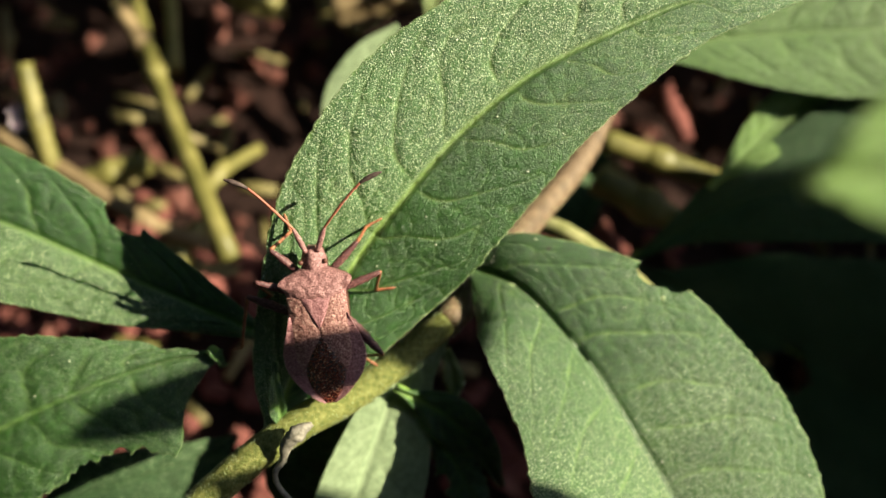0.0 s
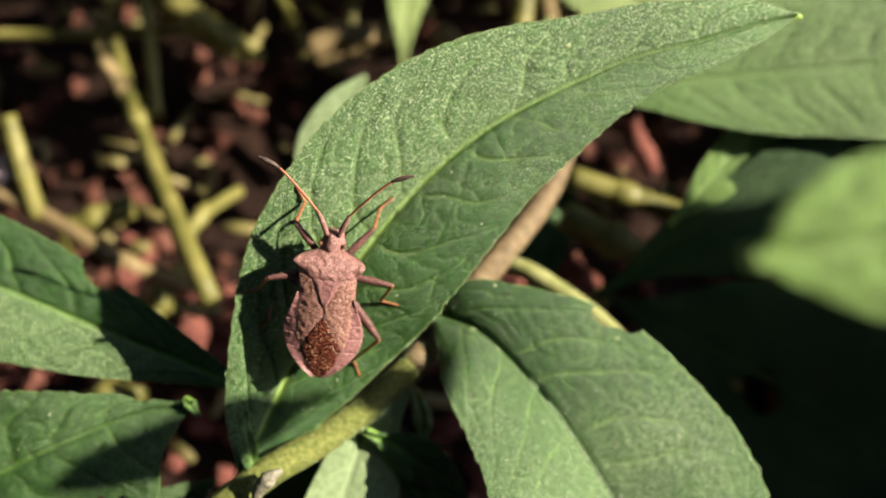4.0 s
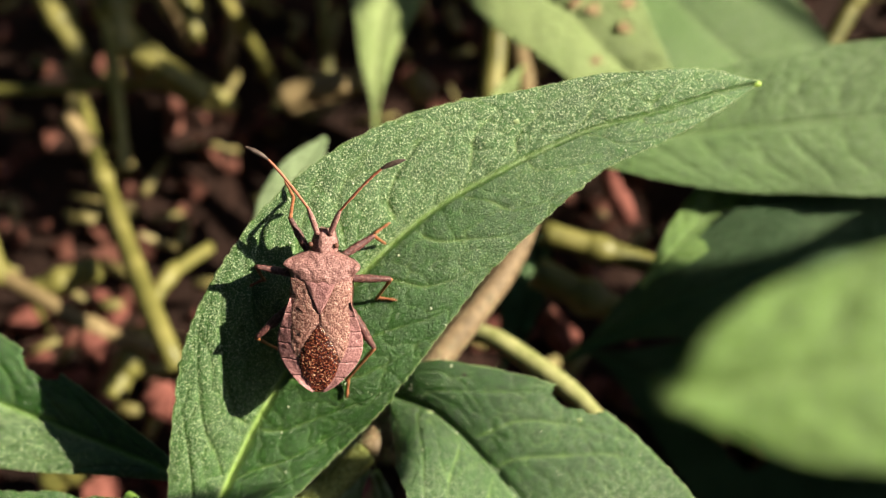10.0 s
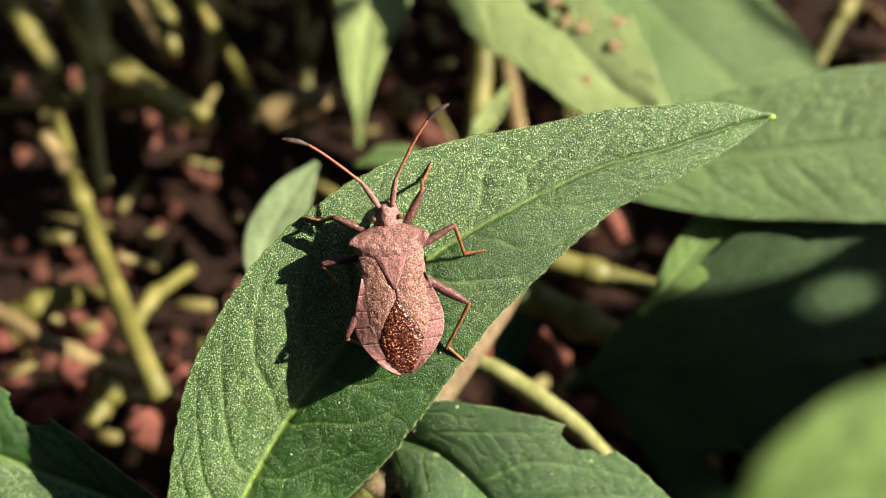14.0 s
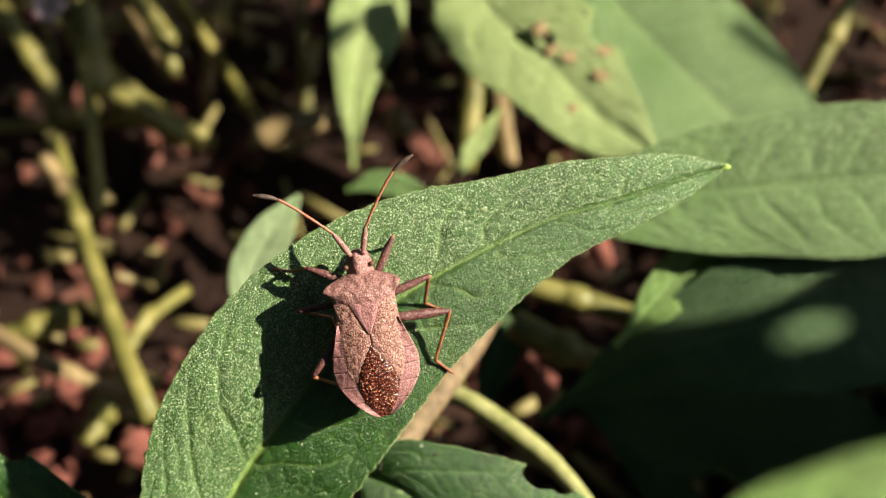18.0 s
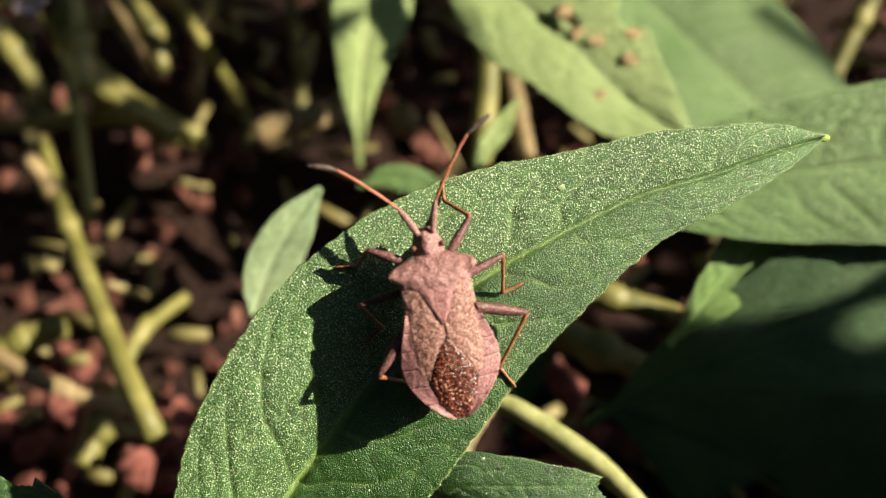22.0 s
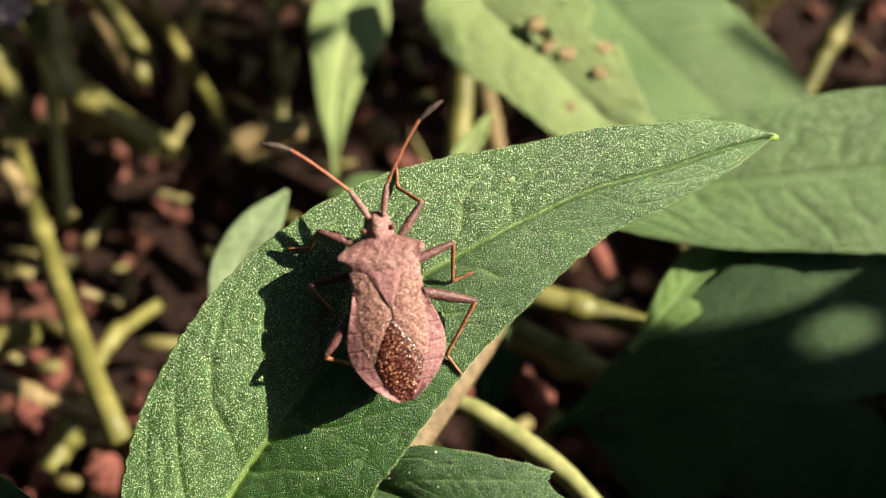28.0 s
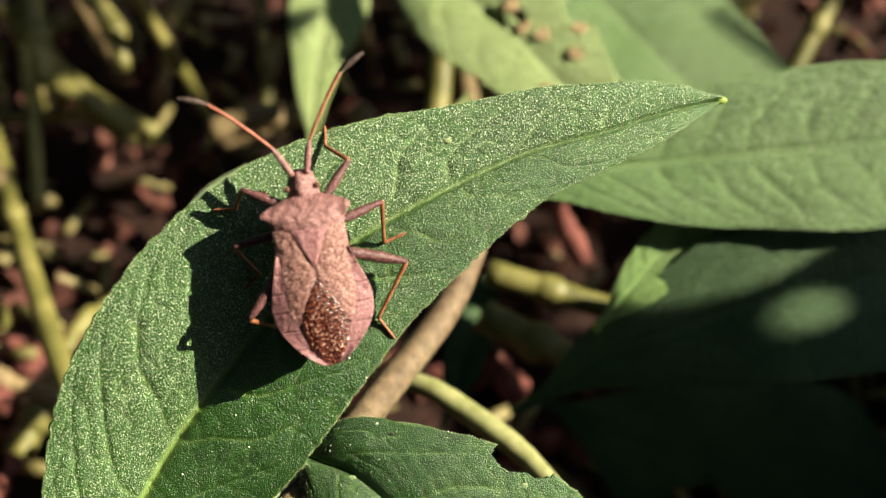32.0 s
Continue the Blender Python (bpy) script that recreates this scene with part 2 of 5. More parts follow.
def smooth_profile(stations, s):
    """A value at s between stations (s, value, ...), eased."""
    xs = [q[0] for q in stations]
    i = max(0, min(len(xs) - 2, sum(1 for x in xs if x <= s) - 1))
    t = (s - xs[i]) / (xs[i + 1] - xs[i])
    out = []
    for k in range(1, len(stations[0])):
        v = [q[k] for q in stations]
        def slope(j):
            if j == 0 or j == len(v) - 1:
                return 0 if j == 0 else (v[j] - v[j - 1]) / (xs[j] - xs[j - 1])
            return (v[j + 1] - v[j - 1]) / (xs[j + 1] - xs[j - 1])
        h = xs[i + 1] - xs[i]
        a, b = v[i], v[i + 1]
        t2, t3 = t * t, t**3
        out.append((2 * t3 - 3 * t2 + 1) * a + (t3 - 2 * t2 + t) * h * slope(i) + (-2 * t3 + 3 * t2) * b + (t3 - t2) * h * slope(i + 1))
    return out


def tube_bm(points, radii, sides=10, n=None, wobble=0.0, seed=0, caps=True):
    """A round stalk along points (metres), with radii spread along it."""
    rng = random.Random(seed)
    n = n or max(6, 4 * len(points))
    line, _ = spline(points, n)
    bm = bmesh.new()
    rings = []
    side = None
    for i, p in enumerate(line):
        t = (line[min(i + 1, n - 1)] - line[max(i - 1, 0)]).normalized()
        if side is None:
            side = t.orthogonal().normalized()
        side = (side - t * side.dot(t)).normalized()
        up = t.cross(side)
        r = float(np.interp(i / (n - 1), np.linspace(0, 1, len(radii)), radii))
        rings.append([bm.verts.new(p + (side * math.cos(a) + up * math.sin(a)) * r * (1 + wobble * rng.uniform(-1, 1)))
                      for a in (2 * math.pi * k / sides for k in range(sides))])
    for a, b in zip(rings, rings[1:]):
        for k in range(sides):
            bm.faces.new((a[k], a[(k + 1) % sides], b[(k + 1) % sides], b[k]))
    if caps:
        bm.faces.new(list(reversed(rings[0])))
        bm.faces.new(rings[-1])
    return bm


SURFACES = {}


def on_leaf(ob, p):
    """The place on a leaf's upper face that lies under the board's point p."""
    surface, up = SURFACES[ob.name]
    q = W(p)
    return min(surface, key=lambda c: ((c - q) - up * (c - q).dot(up)).length_squared)


def leaf(parent, mid, normals, widths, material, label="", ns=120, nv=40, veins=9, fold=0.15, curl=0.0, wave=0.25,
         teeth=0.012, bites=(), relief=0.22, ribs=0.35, rib_mat=None, seed=1, hairs=0, slant=0.16, downy=0.6, sheen_side=0.15, sheen_base=0.02, specks=0, pale_rib=1.0):
    """A leaf blade on a parent. mid: its midrib on the board; normals: (s, direction of its upper face); widths: (s, left, right) half
    widths in mm; fold: how far the halves rise from the midrib; bites: (s, v, length, breadth) of pieces eaten away."""
    rng = random.Random(seed)
    line, length = spline(mid, ns)
    bm = bmesh.new()
    lay, dl = bm.verts.layers.float.new("vein"), bm.verts.layers.float.new("down_sheen")
    sk = [(k + 0.6 + rng.uniform(-0.12, 0.12)) / (veins + 0.6) * 0.92 for k in range(veins)]
    sk2 = [(k + 0.6 + rng.uniform(-0.12, 0.12)) / (veins + 0.6) * 0.92 for k in range(veins)]
    ph = [rng.uniform(0, 6.28) for _ in range(6)]
    grid, edge = [], []
    full = relief
    for i, p in enumerate(line):
        s = i / (ns - 1)
        t = (line[min(i + 1, ns - 1)] - line[max(i - 1, 0)]).normalized()
        nn = Vector(smooth_profile(normals, s)).normalized()
        nn = (nn - t * nn.dot(t)).normalized()
        side = t.cross(nn)
        wl, wr = smooth_profile(widths, s)
        row = []
        for j in range(nv + 1):
            v = 2 * j / nv - 1
            v = math.copysign(abs(v) ** 0.85, v)
            w = max(0.02, wr if v > 0 else wl)
            w *= 1 + (teeth * math.sin(s * length * 6.2 + ph[0] * (v > 0)) * 0.35 + teeth * 1.6 * noise.noise(Vector((s * length * 0.9, 3 + (v > 0) * 9, seed)))) * abs(v) ** 6
            av = abs(v)
            relief = full * (0.65 if v > 0 else 1.0)
            h = fold * av * w * (1 - 0.45 * av) + curl * w * av * av
            h += wave * av * math.sin(s * 11 + ph[1] + (2 if v > 0 else 0)) * 0.8 + wave * av * av * math.sin(s * 23 + ph[2] + (3 if v > 0 else 0)) * 0.5
            # side veins run outwards and forwards and loop together near the edge; the blade bulges between them
            best = 9.0
            for q in (sk if v < 0 else sk2):
                sv = q + slant * (0.55 * av + 0.75 * av**3) * (1 - 0.5 * q) + 0.006 * math.sin(av * 9 + q * 40)
                best = min(best, abs(s - sv) * length)
            xx, yy = s * length, av * w
            d = best + 0.16 * noise.noise(Vector((xx * 0.9, yy * 0.9, seed)))
            line_v = math.exp(-(d / 0.13) ** 2) * min(1, 6 * av) * max(0.0, 1 - 1.1 * av**3)
            swell = min(1.0, d / 1.5)
            h += 0.95 * relief * swell * (2 - swell) * math.sin(min(1, av * 1.05) * math.pi * 0.93 + 0.1)
            net = noise.noise(Vector((xx * 0.55, yy * 0.8, seed * 3.1 + (7 if v > 0 else 0))))
            net2 = noise.noise(Vector((xx * 1.3, yy * 1.5, seed * 5.3 + (7 if v > 0 else 0))))
            h += relief * (0.8 * abs(net) ** 0.6 + 0.16 * abs(net2) ** 0.6)
            rib = math.exp(-(av * w / (0.30 - 0.18 * s)) ** 2)
            h -= 0.30 * rib + 0.10 * math.exp(-(d / 0.16) ** 2) * min(1, 6 * av) * (1 - 0.6 * av) + 0.05 * math.exp(-(net / 0.035) ** 2)
            q = p + side * (w * v) + nn * h
            vert = bm.verts.new(W(q))
            vert[lay] = min(1.0, ribs * line_v + pale_rib * 1.1 * rib * max(0.12, 1 - s) + ribs * 0.45 * max(0, 1 - abs(net) * 16) + ribs * 0.25 * max(0, 1 - abs(net2) * 14) + 0.25 * max(0, av - 0.975) * 40)
            # down plus painted sheen: one half is paler, as if turned to the sun
            vert[dl] = min(1.0, max(0.0, downy * (sheen_base + 1.25 * s**1.35 + (sheen_side if v < 0 else -0.7 * sheen_side) + 0.5 * noise.noise(Vector((xx * 0.12, yy * 0.2, seed)))) * (1 - 0.6 * line_v)))
            row.append(vert)
            if j in (0, nv):
                edge.append((vert, W(q), (LEAN.to_3x3() @ (side * (1 if v > 0 else -1) + nn * 0.3)).normalized()))
        grid.append(row)
    for i in range(ns - 1):
        for j in range(nv):
            s, v = (i + 0.5) / (ns - 1), 2 * (j + 0.5) / nv - 1
            v = math.copysign(abs(v) ** 0.85, v)
            jag = 1 + 0.2 * noise.noise(Vector((s * 35, v * 6, 5)))
            if any(((s - bs) / (bl * jag)) ** 2 + ((v - bv) / (bb * jag)) ** 2 < 1 for bs, bv, bl, bb in bites):
                continue
            bm.faces.new((grid[i][j], grid[i][j + 1], grid[i + 1][j + 1], grid[i + 1][j]))
    loose = [v for v in bm.verts if not v.link_faces]
    for v in loose:
        bm.verts.remove(v)
    edge = [(e, way) for v, e, way in edge if v.is_valid]
    surface = [v.co.copy() for v in bm.verts]
    ob = part("leaf", bm, material, parent, label)
    SURFACES[ob.name] = (surface, LEAN.to_3x3() @ Vector((0, 0, 1)))
    if specks:
        sb = bmesh.new()
        for _ in range(specks):
            c = surface[rng.randrange(len(surface))] + SURFACES[ob.name][1] * 0.00003
            r = 0.00003 * (1 + 2.2 * rng.random() ** 3)
            bmesh.ops.create_icosphere(sb, subdivisions=1, radius=1, matrix=Matrix.Translation(c) @ Matrix.Diagonal((r, r * rng.uniform(0.6, 1.4), r * 0.6, 1)))
        part("specks", sb, SPECK, ob, "tiny pale grains of dust")["kind"] = "stuff"
    so = ob.modifiers.new("thickness", "SOLIDIFY")
    so.thickness, so.offset = 0.00022, -1
    # raised rib below and along the middle
    k = int(ns * 0.96)
    rb = tube_bm([W(q + Vector((0, 0, -0.72))) for q in line[:k:4]], [0.00046, 0.00036, 0.00024, 0.00010], 8, 60)
    part("midrib", rb, rib_mat or RIB, ob)
    if hairs:
        hb = bmesh.new()
        for _ in range(hairs):
            e, way = edge[rng.randrange(len(edge))]
            way = (way + Vector((rng.uniform(-1, 1), rng.uniform(-1, 1), rng.uniform(-1, 1))) * 0.5).normalized()
            n1 = way.orthogonal().normalized() * 0.000015
            n2 = way.cross(n1)
            a = [hb.verts.new(e - way * 0.0001 + n1 * math.cos(x) + n2.normalized() * 0.000015 * math.sin(x)) for x in (0, 2.1, 4.2)]
            tip = hb.verts.new(e + way * rng.uniform(0.00005, 0.00018))
            for x in range(3):
                hb.faces.new((a[x], a[(x + 1) % 3], tip))
        part("edge_hairs", hb, HAIR, ob)["kind"] = "stuff"
    return ob


# ---- ground ----
gb = bmesh.new()
radii = [0.0, 0.03, 0.06, 0.09, 0.12, 0.16, 0.2, 0.26, 0.34, 0.5, 0.8, 1.5, 4, 12, 40]
prev = None
for r in radii:
    ring = [gb.verts.new((r * math.cos(a), 0.1 + r * math.sin(a), 0.006 * noise.noise(Vector((r * math.cos(a) * 30, r * math.sin(a) * 30, 0))) if r < 2 else 0))
            for a in (2 * math.pi * k / 72 for k in range(72))] if r else [gb.verts.new((0, 0.1, 0))]
    if prev and len(prev) == 1:
        for k in range(72):
            gb.faces.new((prev[0], ring[k], ring[(k + 1) % 72]))
    elif prev:
        for k in range(72):
            gb.faces.new((prev[k], ring[k], ring[(k + 1) % 72], prev[(k + 1) % 72]))
    prev = ring
tagged(new("ground", mesh_of("ground", gb, SOIL)), "dark moist garden soil under the plants", "soil", "", "structure")

cb = bmesh.new()
rng = random.Random(4)
for _ in range(2000):
    x, y = rng.uniform(-0.2, 0.22), -0.07 + 0.42 * rng.random() ** 1.4
    z = 0.006 * noise.noise(Vector((x * 30, (y - 0.1) * 30, 0))) + 0.001
    size = rng.uniform(0.0016, 0.0052)
    m = Matrix.Translation((x, y, z)) @ Euler((rng.uniform(0, 6), rng.uniform(0, 6), rng.uniform(0, 6))).to_matrix().to_4x4()
    m = m @ Matrix.Diagonal((size, size * rng.uniform(0.5, 1), size * rng.uniform(0.35, 0.7), 1))
    co = [m @ Vector(c) * 1 for c in ((1, 0, 0), (0, 1, 0), (-1, 0.1, 0), (0.1, -1, 0), (0.2, 0.1, 1), (-0.1, 0, -1))]
    vs = [cb.verts.new(c) for c in co]
    for a, b in ((0, 1), (1, 2), (2, 3), (3, 0)):
        cb.faces.new((vs[a], vs[b], vs[4]))
        cb.faces.new((vs[b], vs[a], vs[5]))
tagged(new("mulch", mesh_of("mulch", cb, CHIP, False)), "loose reddish brown crumbs of mulch strewn over the soil", "mulch", "", "stuff")

lb = bmesh.new()
rng = random.Random(9)
for _ in range(190):
    x, y = rng.uniform(-0.085, 0.055), rng.uniform(-0.012, 0.06)
    z = 0.006 * noise.noise(Vector((x * 30, (y - 0.1) * 30, 0))) + 0.002
    size = rng.uniform(0.0022, 0.0048)
    turn = Euler((rng.uniform(-0.7, 0.7), rng.uniform(-0.7, 0.7), rng.uniform(0, 6))).to_matrix().to_4x4()
    made = bmesh.ops.create_icosphere(lb, subdivisions=1, radius=1, matrix=Matrix.Translation((x, y, z)) @ turn @ Matrix.Diagonal((size, size * rng.uniform(0.5, 0.9), size * rng.uniform(0.3, 0.6), 1)))
    for v in made["verts"]:
        v.co += 0.3 * size * noise.noise_vector(v.co * 300)
tagged(new("bark_mulch", mesh_of("bark_mulch", lb, CHIP_RED, False)), "larger pinkish red lumps of bark mulch on the soil", "mulch", "", "stuff")

tb = bmesh.new()
rng = random.Random(6)
for _ in range(700):
    x, y = rng.uniform(-0.16, 0.12), 0.02 + 0.26 * rng.random()
    foot = Vector((x, y, rng.uniform(0.0, 0.012)))
    way = Vector((rng.gauss(0, 1), rng.gauss(0, 1), rng.uniform(-0.1, 0.9))).normalized()
    r, ln = rng.uniform(0.0005, 0.0012), rng.uniform(0.003, 0.012)
    a = way.orthogonal().normalized()
    b = way.cross(a)
    ends = [[tb.verts.new(foot + way * h + (a * math.cos(k) + b * math.sin(k)) * r * w) for k in (0, 1.26, 2.51, 3.77, 5.03)] for h, w in ((0, 1), (ln * 0.5, 1.1), (ln, 0.8))]
    for lo, hi in zip(ends, ends[1:]):
        for k in range(5):
            tb.faces.new((lo[k], lo[(k + 1) % 5], hi[(k + 1) % 5], hi[k]))
    tb.faces.new(ends[0][::-1])
    tb.faces.new(ends[-1])
tagged(new("twig_litter", mesh_of("twig_litter", tb, LITTER)), "short olive and tan bits of twig over the soil", "twigs", "", "stuff")

# ---- the plant that the bug walks on ----
plant = base("plant", W((-25.9, -33.9, 0.0)) * 1, "leafy green plant with lance-shaped hairy leaves in sunlight", "plant")
plant.location = (0, 0, 0)
stem_line = [(-33.1, -42.2, 3.2), (-25.5, -33.4, 1.6), (-19.6, -28.1, 0.0), (-14.0, -24.9, -4.0), (-7.6, -19.6, -7.9), (-0.4, -11.2, -21.3), (6.0, -3.0, -30.0), (10.4, 7.6, -37.9)]
part("stem", tube_bm([W(p) for p in stem_line[:5]], [0.0012, 0.00128, 0.00135, 0.0013, 0.0012], 18, 90, 0.06), STEM, plant, "downy yellow-green lower stem")
part("stem", tube_bm([W(p) for p in stem_line[4:]], [0.0013, 0.0014, 0.0014, 0.0012], 16, 40, 0.03), STEM_BROWN, plant, "pale brown upper stem")
part("branch", tube_bm([W(p) for p in ((1.3, -10.8, -33.2), (4.4, -11.6, -31.6), (8.0, -13.8, -30.0), (12.1, -16.6, -27.7), (15.2, -19.6, -25.3), (18.0, -23.0, -23.0))], [0.0010, 0.0011, 0.0012, 0.0011, 0.0009, 0.0007], 14, 40, 0.04), BRANCH, plant, "thin yellow-green side branch")

main_leaf = leaf(plant, [(-21.0, -28.5, 0.0), (-19.9, -24.5, -2.4), (-15.5, -15.1, -1.6), (-11.2, -8.7, 0.0), (-6.7, -3.1, 0.8), (-0.9, 1.9, 1.2), (8.9, 7.1, 1.2), (15.1, 9.0, 0.8), (19.4, 10.5, 0.0), (23.9, 11.8, -1.6)],
     [(0, 0.35, 0, 0.9), (0.3, 0.22, 0, 0.96), (0.5, 0.1, 0, 1), (1, 0.12, 0, 1)],
     [(0, 0.6, 0.6), (0.05, 2.6, 2.2), (0.1, 4.2, 3.9), (0.2, 6.5, 6.3), (0.3, 8.5, 7.6), (0.4, 9.1, 7.8), (0.49, 8.7, 7.4), (0.61, 7.0, 6.0), (0.74, 4.5, 3.8), (0.853, 3.3, 2.4), (0.93, 2.0, 1.5), (1, 0.1, 0.1)],
     LEAF, "large sunlit green leaf with a pointed tip", ns=420, nv=150, veins=11, fold=0.32, wave=0.22, hairs=2600, seed=3, relief=0.18, downy=0.95, sheen_side=0.6, sheen_base=0.1, specks=260, ribs=0.28)
side_leaf = leaf(plant, [(-5.6, -14.6, -9.5), (-1.5, -16.0, -7.6), (2.6, -19.6, -6.5), (6.4, -24.0, -6.0), (9.4, -28.4, -5.6), (13.0, -33.6, -5.5), (19.0, -43.0, -5.6), (23.5, -51.0, -6.6)],
     [(0, 0.2, 0.05, 0.95), (0.3, 0.30, 0.1, 0.92), (1, 0.32, 0.1, 0.92)],
     [(0, 0.8, 0.9), (0.04, 3.2, 3.2), (0.1, 4.9, 5.6), (0.2, 8.2, 7.6), (0.3, 10.2, 9.2), (0.42, 11.6, 11.4), (0.55, 12.0, 12.8), (0.7, 10.6, 12.4), (0.85, 6.6, 8.0), (1, 0.2, 0.2)],
     LEAF_SIDE, "broad sunlit green leaf with a bitten edge", ns=280, nv=130, veins=9, fold=0.52, wave=0.15, hairs=1300, seed=8, pale_rib=0.1, downy=1.1, sheen_side=-0.2, sheen_base=0.22, relief=0.11, ribs=0.5, specks=170, bites=[(0.235, -1.0, 0.03, 0.17), (0.262, -1.0, 0.02, 0.10)])
leaf(plant, [(-22.0, -21.3, -4.0), (-24.6, -20.6, -5.5), (-35.1, -17.3, -7.9), (-46.7, -13.1, -8.3), (-59.2, -9.8, -8.3), (-70.9, -7.5, -8.7)],
     [(0, 0.2, 0.1, 0.95), (1, 0.25, 0.15, 0.93)],
     [(0, 0.5, 0.5), (0.1, 1.6, 1.8), (0.3, 4.6, 4.4), (0.55, 7.0, 6.2), (0.75, 6.5, 6.0), (1, 0.2, 0.2)],
     LEAF_SIDE, "green leaf half in shadow with a torn edge", ns=180, nv=80, veins=9, fold=0.28, hairs=600, seed=11, specks=70, downy=0.9, sheen_side=1.0, bites=[(0.33, 0.95, 0.04, 0.22)])
leaf(plant, [(-66.3, -44.5, -7.9), (-51.5, -35.2, -4.7), (-43.9, -30.1, -3.2), (-36.7, -26.2, -2.4), (-30.3, -23.5, -2.4), (-25.8, -22.6, -2.4)],
     [(0, 0, 0, 1), (1, 0, 0.1, 1)],
     [(0, 0.4, 0.4), (0.25, 6.5, 5.0), (0.5, 8.7, 6.4), (0.62, 7.4, 6.4), (0.717, 5.6, 5.7), (0.82, 3.2, 6.2), (0.882, 1.9, 7.5), (0.905, 1.0, 6.5), (0.92, 0.9, 4.8), (0.973, 0.4, 1.4), (1, 0.1, 0.4)],
     LEAF_SIDE, "green leaf with a curled tip partly in shadow", ns=180, nv=80, veins=9, fold=0.2, hairs=600, seed=14, specks=60, teeth=0.05, downy=0.3, bites=[(0.775, 1.02, 0.018, 0.09), (0.70, 1.02, 0.02, 0.07)])
# the yellow point at the large leaf's end, its pale scar, and crumbs on the leaves
tip = on_leaf(main_leaf, (23.8, 11.8, -1.6))
tb = bmesh.new()
bmesh.ops.create_icosphere(tb, subdivisions=2, radius=0.00042, matrix=Matrix.Translation(tip) @ Matrix.Diagonal((1.3, 0.8, 0.7, 1)))
part("leaf_point", tb, TIP, main_leaf, "yellow-green hardened point of the leaf")
UPWARD = LEAN.to_3x3() @ Vector((0, 0, 1))


def blotch(ob, p, r, material, name, label, thick=0.03):
    c = on_leaf(ob, p)
    bb = bmesh.new()
    bmesh.ops.create_icosphere(bb, subdivisions=2, radius=1, matrix=Matrix.Translation(c + UPWARD * 0.00001) @ LEAN @ Matrix.Diagonal((r * 0.001, r * 0.0007, thick * 0.001, 1)))
    for v in bb.verts:
        v.co += 0.25 * r * 0.001 * noise.noise_vector(v.co * 3000)
    part(name, bb, material, ob, label)


blotch(main_leaf, (4.4, 8.1, 1.2), 0.27, SCAR, "scar", "small pale scar")
blotch(main_leaf, (2.0, 6.4, 1.2), 0.12, SCAR, "scar", "small pale scar")
blotch(side_leaf, (10.5, -16.1, -6.3), 0.28, SCAR, "scar", "small pale scar")
blotch(side_leaf, (0.9, -12.6, -7.6), 0.2, SPECK_DARK, "crumb", "dark crumb of dirt")
blotch(side_leaf, (-2.1, -15.9, -7.9), 0.3, SCAR, "scar", "small pale scar")
blotch(side_leaf, (-0.2, -11.9, -7.6), 0.14, SPECK, "crumb", "pale crumb")
# a dry strip of skin that peels off the stem
part("dry_strip", tube_bm([W(p) for p in ((-17.3, -26.7, 2.9), (-18.2, -27.3, 3.0), (-19.2, -28.4, 2.8), (-19.5, -29.8, 2.2), (-20.1, -30.9, 2.0), (-19.8, -32.1, 1.6), (-18.7, -33.2, 1.6))], [0.0002, 0.0007, 0.0005, 0.00028, 0.00022, 0.00022, 0.0002], 8, 40, 0.15, 3), DRY, plant, "peeling dry grey strip of stem skin")
# down on the stem
hb = bmesh.new()
hr = random.Random(77)
sl, _ = spline([W(p) for p in stem_line], 500)
for _ in range(5200):
    i = hr.randrange(1, 380)
    t = (sl[i + 1] - sl[i - 1]).normalized()
    n = Vector((hr.gauss(0, 1), hr.gauss(0, 1), hr.gauss(0, 1)))
    n = (n - t * n.dot(t)).normalized()
    e = sl[i] + n * 0.00126
    w1 = t * 0.000018
    w2 = t.cross(n) * 0.000018
    a = [hb.verts.new(e + w1), hb.verts.new(e - w1 + w2), hb.verts.new(e - w1 - w2)]
    q = hb.verts.new(e + (n + t * hr.uniform(-0.4, 0.4)) * hr.uniform(0.00012, 0.0003))
    for x in range(3):
        hb.faces.new((a[x], a[(x + 1) % 3], q))
part("stem_hairs", hb, HAIR, plant)["kind"] = "stuff"
# small leaves below the stem
leaf(plant, [(-26.6, -22.4, -2.4), (-25.8, -22.6, -1.6), (-25.3, -23.6, -2.0)], [(0, 0.6, 0.2, 0.7), (1, 0.8, -0.2, 0.5)], [(0, 0.5, 0.4), (0.5, 0.55, 0.45), (1, 0.1, 0.1)], LEAF_SIDE, "curled-over leaf tip", ns=30, nv=14, veins=3, seed=15)
# the stem's shadow is put into this leaf's darker green
leaf(plant, [(-18.7, -44.8, -17.4), (-17.2, -37.6, -15.8), (-15.7, -32.1, -13.4), (-13.6, -28.4, -11.1)], [(0, 0, 0, 1), (1, 0, 0, 1)], [(0, 0.4, 0.4), (0.4, 6.5, 2.6), (0.75, 4.5, 2.0), (1, 0.3, 0.3)], LEAF_SHADE, "green leaf painted dark for the stem's shadow", ns=50, nv=30, veins=6, seed=16)
leaf(plant, [(-7.4, -23.0, -15.8), (-6.7, -25.1, -15.8), (-6.2, -28.3, -15.8)], [(0, 0.3, 0, 1), (1, 0.3, 0, 1)], [(0, 0.4, 0.4), (0.5, 1.0, 0.9), (1, 0.2, 0.2)], LEAF_UNDER_SHEEN, "small pale underside leaf", ns=30, nv=14, veins=3, seed=13)
